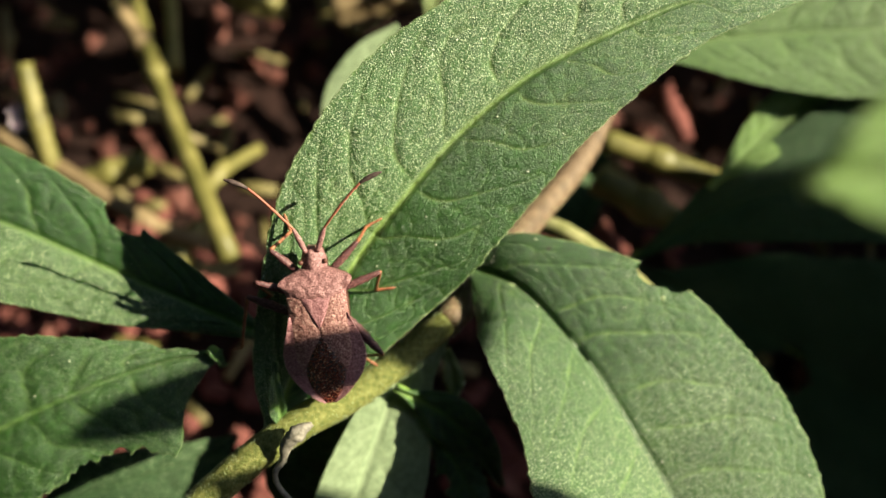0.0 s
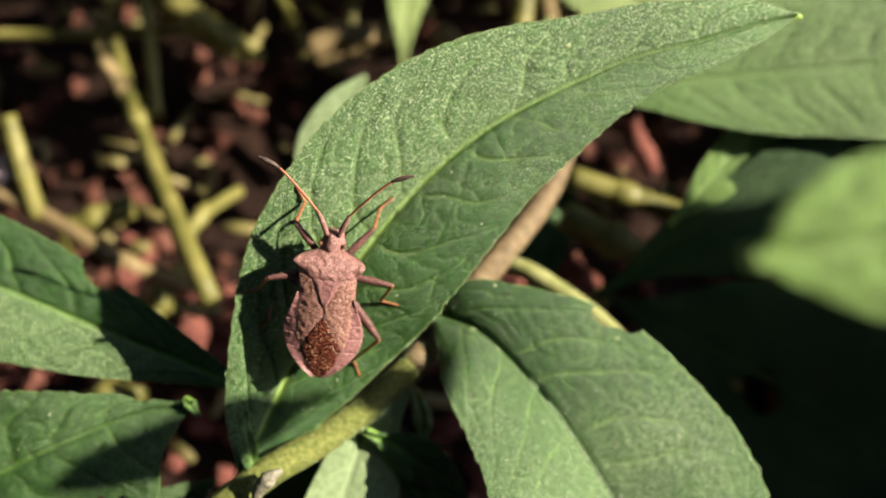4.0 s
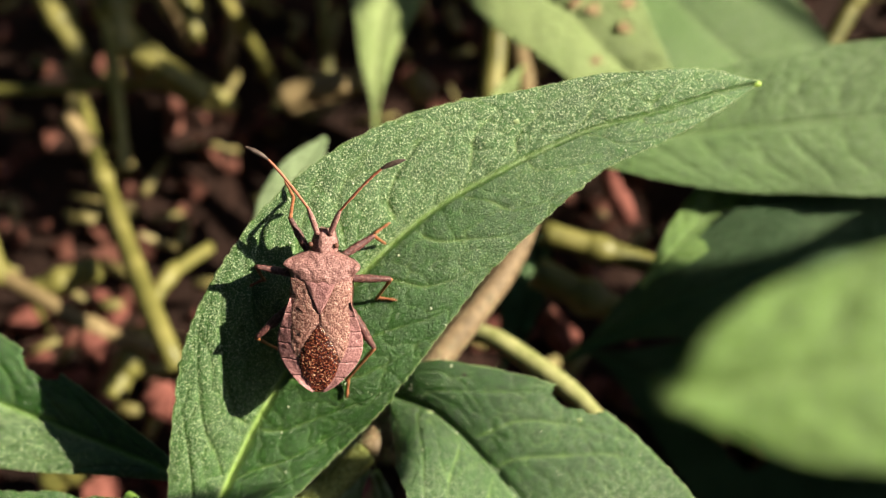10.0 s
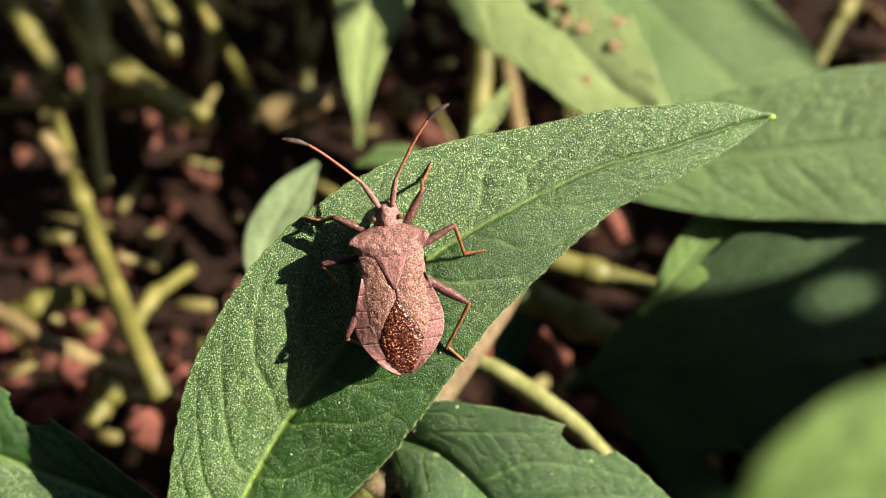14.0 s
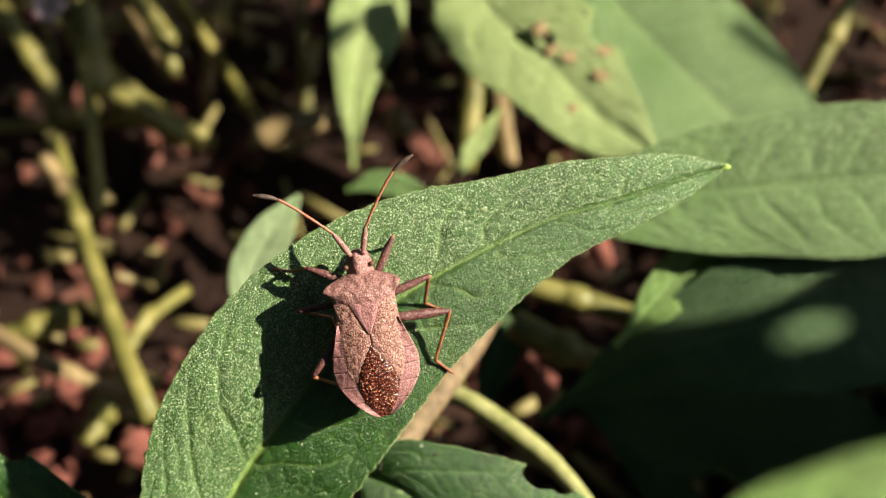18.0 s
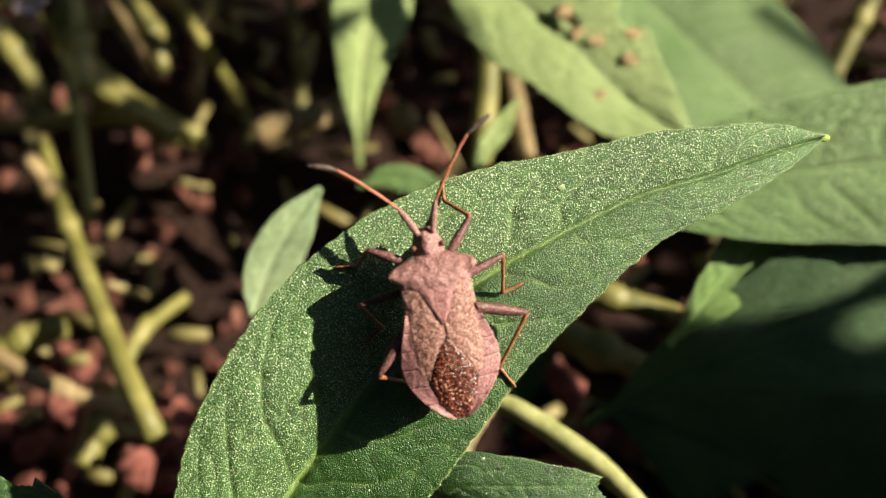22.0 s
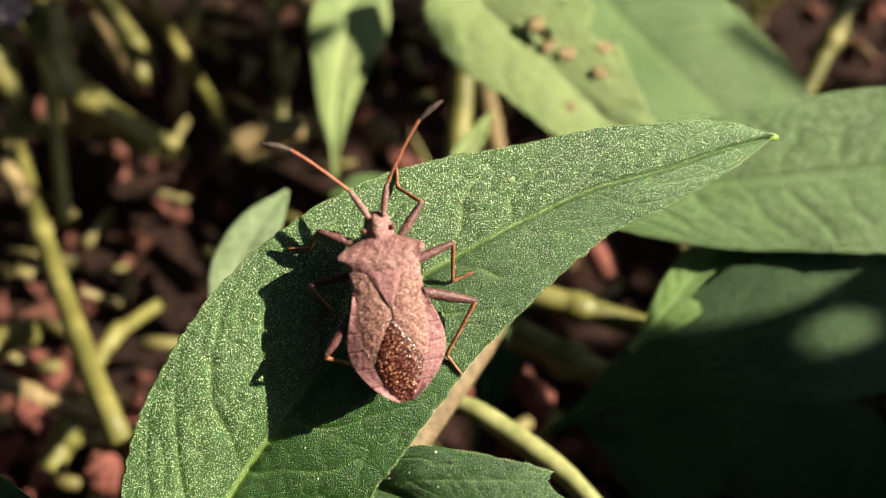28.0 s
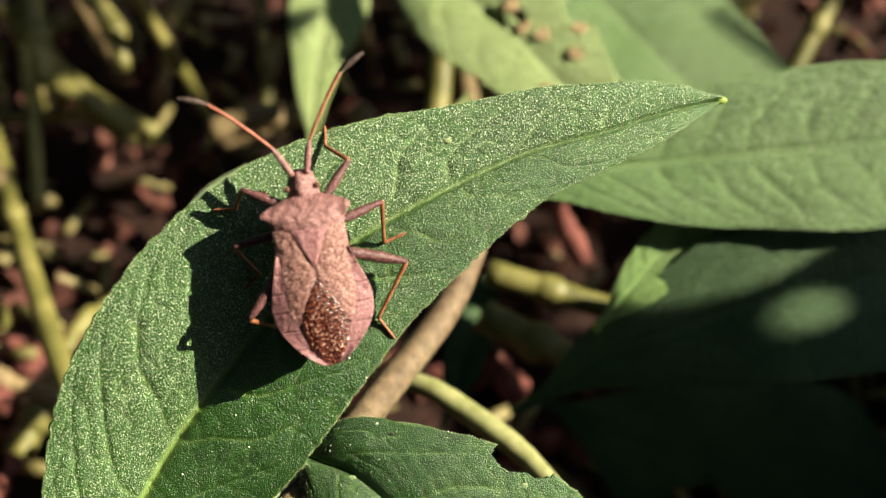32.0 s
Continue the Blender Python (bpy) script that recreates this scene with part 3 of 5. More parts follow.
# sunlit sheen on this leaf's upper face is put into its pale colour
leaf(plant, [(-6.0, -16.4, -11.0), (-8.0, -18.9, -9.6), (-10.8, -23.4, -8.4), (-12.8, -29.6, -7.8), (-14.6, -35.8, -7.8), (-17.5, -45.0, -9.0)], [(0, 0.25, 0, 1), (1, 0.25, 0, 1)], [(0, 0.5, 0.5), (0.12, 1.6, 1.0), (0.3, 2.9, 1.8), (0.5, 4.9, 3.0), (0.65, 5.6, 3.6), (0.85, 4.0, 3.0), (1, 0.2, 0.2)], LEAF_UNDER_SHEEN, "leaf passing behind the stem, its sheen painted pale grey-green", ns=120, nv=50, veins=7, seed=17, relief=0.12)
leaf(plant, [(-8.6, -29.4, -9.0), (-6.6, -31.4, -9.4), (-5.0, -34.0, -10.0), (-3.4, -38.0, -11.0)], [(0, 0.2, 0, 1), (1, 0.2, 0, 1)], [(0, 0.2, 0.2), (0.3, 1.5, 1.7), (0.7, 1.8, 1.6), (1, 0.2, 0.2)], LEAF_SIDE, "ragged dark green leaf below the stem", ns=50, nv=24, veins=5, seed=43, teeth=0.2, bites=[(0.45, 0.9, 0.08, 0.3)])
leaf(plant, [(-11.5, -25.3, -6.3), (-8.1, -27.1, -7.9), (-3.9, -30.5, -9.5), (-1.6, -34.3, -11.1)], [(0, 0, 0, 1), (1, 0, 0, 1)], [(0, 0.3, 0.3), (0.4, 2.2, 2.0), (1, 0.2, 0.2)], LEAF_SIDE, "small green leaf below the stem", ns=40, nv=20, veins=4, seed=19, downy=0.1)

# deep shade here is also painted by the darker green
leaf(plant, [(-46.6, -43.8, -15.8), (-41.9, -39.7, -15.8), (-36.1, -37.2, -15.8), (-30.7, -35.0, -16.6), (-27.1, -32.8, -18.2)], [(0, 0, 0, 1), (1, 0.1, 0, 1)], [(0, 0.4, 0.4), (0.35, 3.2, 4.5), (0.7, 2.4, 4.0), (1, 0.2, 0.2)], LEAF_SHADE, "green leaf painted dark for deep shade", ns=50, nv=30, veins=6, seed=41)
leaf(plant, [(-19.8, -28.3, 0.0), (-20.4, -25.1, 0.8), (-20.9, -22.5, 0.0)], [(0, 0.5, 0, 0.8), (1, 0.5, 0, 0.8)], [(0, 0.3, 0.2), (0.4, 0.9, 0.5), (1, 0.1, 0.1)], LEAF_SIDE, "small pale leaf bud in the fork", ns=30, nv=16, veins=3, seed=42)

# ---- neighbouring plants ----
near = base("plant", (0, 0, 0), "out-of-focus sunlit leaf tip close to the lens", "plant")
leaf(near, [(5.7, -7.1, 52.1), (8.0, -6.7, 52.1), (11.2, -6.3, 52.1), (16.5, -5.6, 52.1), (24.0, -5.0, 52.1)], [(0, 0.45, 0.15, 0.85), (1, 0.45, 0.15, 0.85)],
     [(0, 0.2, 0.2), (0.08, 1.7, 1.2), (0.22, 3.0, 2.5), (0.5, 3.75, 3.2), (0.8, 2.8, 2.8), (1, 0.3, 0.3)], LEAF_SUNLIT, "sunlit green leaf tip", ns=60, nv=30, veins=6, seed=21)
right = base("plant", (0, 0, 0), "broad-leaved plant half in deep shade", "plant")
# sunlit leaves of this plant get paler greens than its shaded ones
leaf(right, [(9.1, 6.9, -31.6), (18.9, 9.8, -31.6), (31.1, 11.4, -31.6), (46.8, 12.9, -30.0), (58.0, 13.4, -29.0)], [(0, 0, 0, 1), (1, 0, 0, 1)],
     [(0, 0.3, 0.3), (0.28, 5.0, 5), (0.5, 7.3, 7.3), (0.86, 7.2, 7.8), (1, 0.3, 0.3)], LEAF_FAR, ns=160, nv=60, veins=9, seed=22, sheen_base=0.25, downy=0.8, ribs=0.6)
# this leaf and the next lie in shade, painted in by their dark green
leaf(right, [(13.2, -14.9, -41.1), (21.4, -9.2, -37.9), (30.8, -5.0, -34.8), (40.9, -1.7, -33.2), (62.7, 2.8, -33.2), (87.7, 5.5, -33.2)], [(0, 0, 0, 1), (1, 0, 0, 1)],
     [(0, 0.3, 0.3), (0.2, 5.0, 5), (0.4, 9, 9), (0.7, 9.5, 9), (1, 0.3, 0.3)], LEAF_SHADE, ns=80, nv=40, veins=9, seed=23)
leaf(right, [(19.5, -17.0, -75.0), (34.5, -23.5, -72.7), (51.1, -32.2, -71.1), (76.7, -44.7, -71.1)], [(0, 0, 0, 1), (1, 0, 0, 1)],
     [(0, 0.3, 0.3), (0.3, 12, 10), (0.6, 19, 17), (1, 0.3, 0.3)], LEAF_SHADE, ns=80, nv=40, veins=9, seed=24, bites=[(0.42, 0.2, 0.05, 0.18)])
# lit triangle between the shaded leaves, brightened by its own green
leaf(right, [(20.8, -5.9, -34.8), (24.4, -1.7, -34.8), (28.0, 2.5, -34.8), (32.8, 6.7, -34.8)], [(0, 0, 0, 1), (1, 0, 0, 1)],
     [(0, 0.2, 0.2), (0.4, 2.2, 2.8), (0.8, 2.4, 3.2), (1, 0.3, 0.3)], LEAF_SUNLIT, ns=50, nv=24, veins=5, seed=25)
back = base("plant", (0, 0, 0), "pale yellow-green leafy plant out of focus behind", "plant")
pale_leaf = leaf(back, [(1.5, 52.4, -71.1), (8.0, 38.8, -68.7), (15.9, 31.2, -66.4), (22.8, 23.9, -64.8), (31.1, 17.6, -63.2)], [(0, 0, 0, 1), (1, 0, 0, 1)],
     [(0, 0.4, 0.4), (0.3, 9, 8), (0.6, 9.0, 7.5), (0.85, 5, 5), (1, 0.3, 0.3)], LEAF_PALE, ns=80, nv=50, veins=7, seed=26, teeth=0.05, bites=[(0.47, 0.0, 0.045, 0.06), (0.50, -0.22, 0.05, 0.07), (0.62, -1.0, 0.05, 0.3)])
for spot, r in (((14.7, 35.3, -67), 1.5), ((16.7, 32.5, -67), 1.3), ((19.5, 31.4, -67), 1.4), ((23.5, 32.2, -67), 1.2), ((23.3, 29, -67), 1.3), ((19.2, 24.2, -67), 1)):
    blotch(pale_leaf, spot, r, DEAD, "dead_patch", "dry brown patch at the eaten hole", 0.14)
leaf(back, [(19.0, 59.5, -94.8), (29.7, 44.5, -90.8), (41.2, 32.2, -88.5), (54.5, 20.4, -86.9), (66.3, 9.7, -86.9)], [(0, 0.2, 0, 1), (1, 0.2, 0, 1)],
     [(0, 0.4, 0.4), (0.25, 11.5, 11), (0.5, 14.3, 13), (0.75, 11, 12), (1, 0.3, 0.3)], LEAF_FAR, ns=120, nv=50, veins=8, seed=27, sheen_base=0.5, downy=0.9, ribs=0.5)
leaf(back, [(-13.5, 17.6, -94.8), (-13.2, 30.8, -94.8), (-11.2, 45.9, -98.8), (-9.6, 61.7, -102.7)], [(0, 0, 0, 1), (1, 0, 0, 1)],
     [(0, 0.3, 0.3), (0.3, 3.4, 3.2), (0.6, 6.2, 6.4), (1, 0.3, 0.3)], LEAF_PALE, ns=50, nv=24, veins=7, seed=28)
leaf(back, [(-22.8, -3.0, -43.5), (-20.9, 2.2, -42), (-18.3, 6.6, -40.5), (-15.2, 10.8, -40)], [(0, 0.4, 0.1, 0.92), (1, 0.4, 0.1, 0.92)],
     [(0, 0.6, 0.6), (0.15, 1.9, 1.8), (0.4, 2.8, 2.9), (0.7, 2.3, 2.4), (1, 0.3, 0.3)], LEAF_UNDER_SHEEN, ns=40, nv=20, veins=4, seed=29, downy=0.2, relief=0.08, wave=0.1)
leaf(back, [(-12.7, 12.9, -72), (-8.7, 14.1, -72), (-4.6, 13.3, -72), (0.4, 11.2, -72)], [(0, 0.2, 0, 1), (1, 0.2, 0, 1)],
     [(0, 0.3, 0.3), (0.3, 1.6, 1.4), (0.65, 2.0, 1.8), (1, 0.2, 0.2)], LEAF_FAR, "low green blade in half shade", ns=40, nv=20, veins=5, seed=44)
leaf(back, [(10.2, 26, -80), (7.7, 22.1, -80), (5.1, 18.4, -80), (3.7, 15.6, -80)], [(0, 0.2, 0, 1), (1, 0.2, 0, 1)],
     [(0, 0.3, 0.3), (0.4, 1.5, 1.5), (0.7, 1.3, 1.3), (1, 0.2, 0.2)], LEAF_PALE, "narrow pale green blade", ns=40, nv=20, veins=5, seed=45)

# ---- stalks behind ----
def stalk(points, r, material, label):
    thing = base("stalk", (0, 0, 0), label, "stalk", "stalks behind the plant")
    line = [W(p) for p in points]
    n = len(bpy.data.objects)
    part("stalk_body", tube_bm(line, r, 10, None, 0.04, n), material, thing)
    # a swollen joint with the scar of a shed leaf
    q, way = line[len(line) // 2], (line[len(line) // 2] - line[len(line) // 2 - 1]).normalized()
    part("joint", tube_bm([q - way * 0.0022, q - way * 0.0008, q + way * 0.0008, q + way * 0.0022], [r[0] * 0.9, r[0] * 1.22, r[0] * 1.25, r[0] * 0.9], 10, 10, 0.05, n), material, thing)
    return thing


ST, SD = "olive green plant stalk, out of focus", "dry brown plant stalk, out of focus"
stalk([(-36.8, -18.7, -58.0), (-43.0, -9.0, -64.0), (-55.5, 8.3, -84.0), (-62.9, 22.2, -95.0)], [0.0015, 0.0015, 0.0014, 0.0011], STALK, ST)
stalk([(-54.3, 9.4, -90.8), (-56.8, 22.0, -94.8), (-61.6, 38.8, -102.7), (-65.8, 55.8, -110.6)], [0.0011, 0.0011, 0.001], STALK, ST)
stalk([(-32.2, 23.9, -118.5), (-24.7, 27.0, -118.5), (-17.1, 28.7, -118.5)], [0.0018, 0.0019, 0.0017], STALK_DRY, SD)
stalk([(-64.2, -9.8, -77.4), (-59.8, -8.0, -77.4), (-54.1, -5.7, -77.4)], [0.0019, 0.002, 0.002], STALK, ST)
stalk([(-76.3, -3.0, -75.0), (-65.9, -8.0, -75.0), (-53.7, -14.7, -75.0), (-43.3, -17.9, -75.0)], [0.0014, 0.0013, 0.0012], STALK_DRY, SD)
stalk([(-71.1, 7.2, -71.1), (-69.2, -1.1, -72.7), (-67.6, -8.0, -75.0)], [0.0013, 0.0015, 0.0015], STALK, ST)
stalk([(-97.1, 25.4, -110.6), (-76.1, 25.7, -110.6), (-55.1, 27.0, -110.6), (-41.2, 24.1, -114.6)], [0.001, 0.001, 0.0012], STALK, ST)
stalk([(-64.1, 42.4, -110.6), (-55.2, 32.2, -110.6), (-41.5, 24.1, -110.6)], [0.0015, 0.0015, 0.0013], STALK, ST)
stalk([(-58.0, 30.9, -102.7), (-59.6, 38.8, -102.7), (-60.7, 46.7, -102.7)], [0.0024, 0.0024, 0.002], STALK, ST)
stalk([(-45.1, -11.1, -75.0), (-43.6, -6.9, -79.0), (-39.2, -2.5, -86.9)], [0.0011, 0.0011, 0.0010], STALK, ST)
stalk([(-51.0, -25.0, -75.0), (-48.9, -19.9, -76.6), (-46.1, -14.9, -79.0)], [0.0020, 0.0016, 0.0014], STALK, ST)
stalk([(-59.0, -37.2, -71.1), (-54.8, -34.6, -71.1), (-49.7, -33.6, -71.1)], [0.0024, 0.0022, 0.002], STALK, ST)
stalk([(11.6, 0.3, -59.2), (19.3, -1.9, -59.2), (27.8, -4.4, -59.2)], [0.0016, 0.0016, 0.0014], STALK, ST)
stalk([(10.6, -4.9, -55.3), (17.4, -8.2, -55.3), (25.0, -11.4, -55.3)], [0.0021, 0.0019, 0.0016], STALK, ST)
stalk([(5.0, 17.1, -86.9), (6.2, 29.7, -86.9), (6.5, 40.5, -86.9), (7.3, 52.3, -86.9)], [0.0018, 0.0018, 0.0016], STALK, ST)
stalk([(12.2, 18.1, -86.9), (11.1, 25.8, -90.8), (9.8, 35.8, -94.8)], [0.0014, 0.0016, 0.0014], STALK_DRY, SD)
stalk([(-7.8, 26.0, -110.6), (-6.4, 26.8, -110.6), (-4.6, 28.3, -110.6)], [0.0026, 0.0030, 0.0024], STALK_DRY, SD)
stalk([(-60.7, 34.8, -110.6), (-55.5, 30.8, -110.6), (-48.3, 24.7, -110.6), (-40.9, 23.2, -114.6)], [0.0014, 0.0014, 0.0013], STALK, ST)
stalk([(-64.6, 44.1, -106.7), (-59.5, 35.1, -106.7), (-55.9, 28.2, -106.7)], [0.0019, 0.002, 0.0016], STALK, ST)
stalk([(-76.1, 46.0, -102.7), (-70.1, 37.2, -102.7), (-65.1, 29.5, -102.7)], [0.0019, 0.002, 0.0016], STALK, ST)
stalk([(-57.5, 52.2, -118.5), (-51.5, 43.8, -118.5), (-49.3, 36.3, -118.5)], [0.0019, 0.002, 0.0012], STALK, ST)
stalk([(-63.6, 18.5, -90.8), (-59.5, 13.7, -88.5), (-56.2, 7.8, -86.9)], [0.0014, 0.0013, 0.0013], STALK_DRY, SD)
stalk([(-30.7, 23.4, -102.7), (-24.9, 25.5, -102.7), (-19.0, 26.6, -102.7)], [0.0022, 0.0024, 0.002], STALK_DRY, SD)
stalk([(-56.8, 31.5, -102.7), (-50.4, 27.7, -102.7), (-43.4, 23.3, -102.7)], [0.0018, 0.0018, 0.0016], STALK, ST)
stalk([(-27.3, 25.3, -142.2), (-27.5, 42.0, -142.2), (-29.5, 58.6, -142.2)], [0.0013, 0.0013, 0.001], STALK, ST)
stalk([(56.1, 21.2, -94.8), (66.4, 40.3, -94.8), (72.0, 51.7, -94.8)], [0.0016, 0.0016, 0.0016], STALK, ST)
for pts, r, lab in ((((23.3, 9.6, -79.0), (24.2, 6.5, -77.4), (26.5, 1.9, -76.6)), [0.0012, 0.0016, 0.0012], "reddish strip of bark stuck up from the mulch"),
                    (((15.1, -14.4, -75.0), (16.4, -15.3, -75.0), (18.5, -15.8, -75.0)), [0.0018, 0.0022, 0.0016], "reddish lump of bark on the soil"),
                    (((13.8, -11.6, -71.1), (15.8, -15.3, -71.1), (16.6, -18.3, -71.1)), [0.0012, 0.0017, 0.001], "reddish strip of bark stuck up from the mulch"),
                    (((-44.5, -26.9, -47.4), (-43.3, -27.3, -47.4), (-42.1, -27.6, -47.4)), [0.0012, 0.0016, 0.0012], "reddish lump of bark on the soil"),
                    (((-41.5, -40.0, -55.3), (-40.8, -40.5, -55.3), (-40.1, -41.4, -55.3)), [0.001, 0.0014, 0.001], "reddish lump of bark on the soil"),
                    (((-34.9, -41.5, -55.3), (-33.9, -42.0, -55.3), (-32.9, -42.4, -55.3)), [0.0013, 0.0018, 0.0013], "reddish lump of bark on the soil"),
                    (((-43.8, -23.1, -71.1), (-42.2, -25.1, -71.1), (-40.6, -25.5, -71.1)), [0.0024, 0.003, 0.002], "reddish lump of bark on the soil"),
                    (((-55.0, -15.5, -75.0), (-53.3, -17.1, -75.0), (-51.7, -18.0, -75.0)), [0.002, 0.0026, 0.002], "reddish lump of bark on the soil")):
    thing = base("bark_chip", (0, 0, 0), lab, "bark", "bark chips in the bed")
    part("chip", tube_bm([W(p) for p in pts], r, 7, 9, 0.25, len(bpy.data.objects)), CHIP_RED, thing)
    part("splinter", tube_bm([W(pts[0]), W(pts[0]) + Vector((0.0006, 0.0004, 0.0016))], [r[0] * 0.6, r[0] * 0.2], 5, 6, 0.2, 2), CHIP, thing)
# more of them standing thickly further back
rng = random.Random(12)
for n in range(40):
    x, y = rng.uniform(-0.12, 0.10), rng.uniform(0.10, 0.24)
    lean = Vector((rng.uniform(-0.035, 0.035), rng.uniform(-0.03, 0.03), rng.uniform(0.02, 0.05)))
    foot = Vector((x, y, -0.001))
    thing = base("stalk", (0, 0, 0), ST if n % 3 else SD, "stalk", "stalks behind the plant")
    r = rng.uniform(0.0007, 0.0015)
    part("stalk_body", tube_bm([foot, foot + lean * 0.5 + Vector((rng.uniform(-0.004, 0.004), 0, 0)), foot + lean, foot + lean * 2.2], [r, r, r * 0.9, r * 0.6], 8, 14, 0.05, n), STALK if n % 3 else STALK_DRY, thing)
    part("joint", tube_bm([foot + lean * 0.46, foot + lean * 0.5, foot + lean * 0.54], [r * 0.9, r * 1.3, r * 0.9], 8, 6, 0, n), STALK, thing)


def blossom(at, r, label):
    """A small loose flower head: five cupped petals round a core."""
    thing = base("blossom", (0, 0, 0), label, "flower")
    c = W(at)
    cb = bmesh.new()
    bmesh.ops.create_icosphere(cb, subdivisions=2, radius=r * 0.00035, matrix=Matrix.Translation(c))
    part("core", cb, STALK_DRY, thing)
    for k in range(5):
        a = 2 * math.pi * k / 5 + at[0]
        way, across = Vector((math.cos(a), math.sin(a), 0.35)), Vector((-math.sin(a), math.cos(a), 0))
        pb = bmesh.new()
        rows = [[pb.verts.new(c + LEAN.to_3x3() @ ((way * u + across * v * w + Vector((0, 0, 0.25 * v * v - 0.2 * u * u))) * r * 0.001)) for v in (-1, -0.5, 0, 0.5, 1)]
                for u, w in ((0.2, 0.12), (0.45, 0.32), (0.7, 0.42), (0.9, 0.34), (1.02, 0.1))]
        for lo, hi in zip(rows, rows[1:]):
            for m in range(4):
                pb.faces.new((lo[m], lo[m + 1], hi[m + 1], hi[m]))
        part("petal", pb, PETAL, thing)
    foot = Vector((c.x, c.y + 0.006, -0.002))
    part("flower_stalk", tube_bm([foot, (foot + c) * 0.5 + Vector((0.001, 0, 0)), c], [0.0006, 0.0005, 0.0004], 7, 14), STALK, thing)


blossom((-71.4, -0.2, -74), 2.6, "pale pinkish white blossom, out of focus")
blossom((-70.3, 47.9, -112), 3.0, "pale lavender blossom, out of focus")


# ---- unseen shrubs, added round the bed to block sky light ----
def leafy_bm(spots, size, rng, facing=None):
    """Many lance-shaped leaves, one at each spot."""
    bm = bmesh.new()
    for p in spots:
        n = Vector((rng.gauss(0, 0.6), rng.gauss(0, 0.6), 1)) if facing is None else facing + Vector((rng.gauss(0, 0.35), rng.gauss(0, 0.35), rng.gauss(0, 0.35)))
        n.normalize()
        t = Vector((rng.uniform(-1, 1), rng.uniform(-1, 1), rng.uniform(-0.6, 0.3)))
        t = (t - n * t.dot(n)).normalized()
        b, ln = n.cross(t), size * rng.uniform(0.7, 1.3)
        mid = [bm.verts.new(p + t * ln * s - n * ln * 0.25 * s * s) for s in (0, 0.3, 0.6, 1)]
        lo = [bm.verts.new(p + t * ln * s + b * ln * w - n * ln * (0.25 * s * s - 0.04)) for s, w in ((0.25, 0.17), (0.55, 0.16))]
        ro = [bm.verts.new(p + t * ln * s - b * ln * w - n * ln * (0.25 * s * s - 0.04)) for s, w in ((0.25, 0.17), (0.55, 0.16))]
        for a, flip in ((lo, False), (ro, True)):
            for f in ((mid[0], mid[1], a[0]), (mid[1], mid[2], a[1], a[0]), (mid[2], mid[3], a[1])):
                bm.faces.new(tuple(reversed(f)) if flip else f)
    return bm


rng = random.Random(31)
for n in range(22):
    a = 2 * math.pi * (n + rng.uniform(-0.3, 0.3)) / 22
    r = rng.uniform(0.26, 0.36)
    foot = Vector((r * math.cos(a), 0.07 + r * math.sin(a), -0.003))
    sunny = abs(math.atan2(math.sin(a - math.atan2(SUN.y, SUN.x)), math.cos(a - math.atan2(SUN.y, SUN.x)))) < 0.55
    tall = rng.uniform(0.10, 0.13) if sunny else rng.uniform(0.6, 0.8)
    thing = base("shrub", (0, 0, 0), "unseen dense leafy shrub added round the bed to block sky light", "shrub", "shrubs round the bed")
    part("trunk", tube_bm([foot, foot + Vector((0.005, 0, tall * 0.5)), foot + Vector((0, 0.006, tall))], [0.004, 0.003, 0.0012], 8, 12, 0.05, n), STALK_DRY, thing)
    spots = []
    for _ in range(140 if sunny else 520):
        h = rng.uniform(0.0, tall)
        w = 0.07 * (1 - 0.4 * h / tall)
        spots.append(foot + Vector((rng.gauss(0, w * 0.6), rng.gauss(0, w * 0.6), h)))
    part("crown", leafy_bm(spots, 0.06, rng), LEAF_SHADE, thing)

# unseen taller neighbour, added on the sunny side so its leaves dapple the bed behind
shade_plant = base("plant", (0, 0, 0), "unseen tall leafy plant added to dapple the bed with shade", "plant")
line = [W(p) for p in ((338, -40, -86), (332, 0, 0), (322, 38, 54), (302, 100, 62), (275, 132, 62))]
part("stem", tube_bm(line, [0.003, 0.0028, 0.0022, 0.001], 10, 24, 0.04), STEM_BROWN, shade_plant)
spots = []
while len(spots) < 640:
    x, y = rng.uniform(96, 330), rng.uniform(34, 150)
    # openings in the added crown let sun reach the leaves and stalks behind
    gap = 134 < x < 178 and y < 58 or 134 < x < 206 and 40 < y < 80 or 158 < x < 206 and 80 <= y < 122 or 100 < x < 206 and 72 < y < 122 and noise.noise(Vector((x * 0.11, y * 0.11, 7.0))) > 0.14 or 192 < x < 268 and 50 < y < 112
    if gap or x < 200 and y < 56 or x < 140 and y < 60 or noise.noise(Vector((x * 0.06, y * 0.06, 2.0))) < (-0.1 if x < 150 else -0.25):
        continue
    spots.append(W((x + 46, y + 42, 60 + rng.uniform(-10, 10))))
part("crown", leafy_bm(spots, 0.015, rng, SUN.copy()), LEAF_SHADE, shade_plant, "unseen loose crown of leaves added to cast dappled shade")
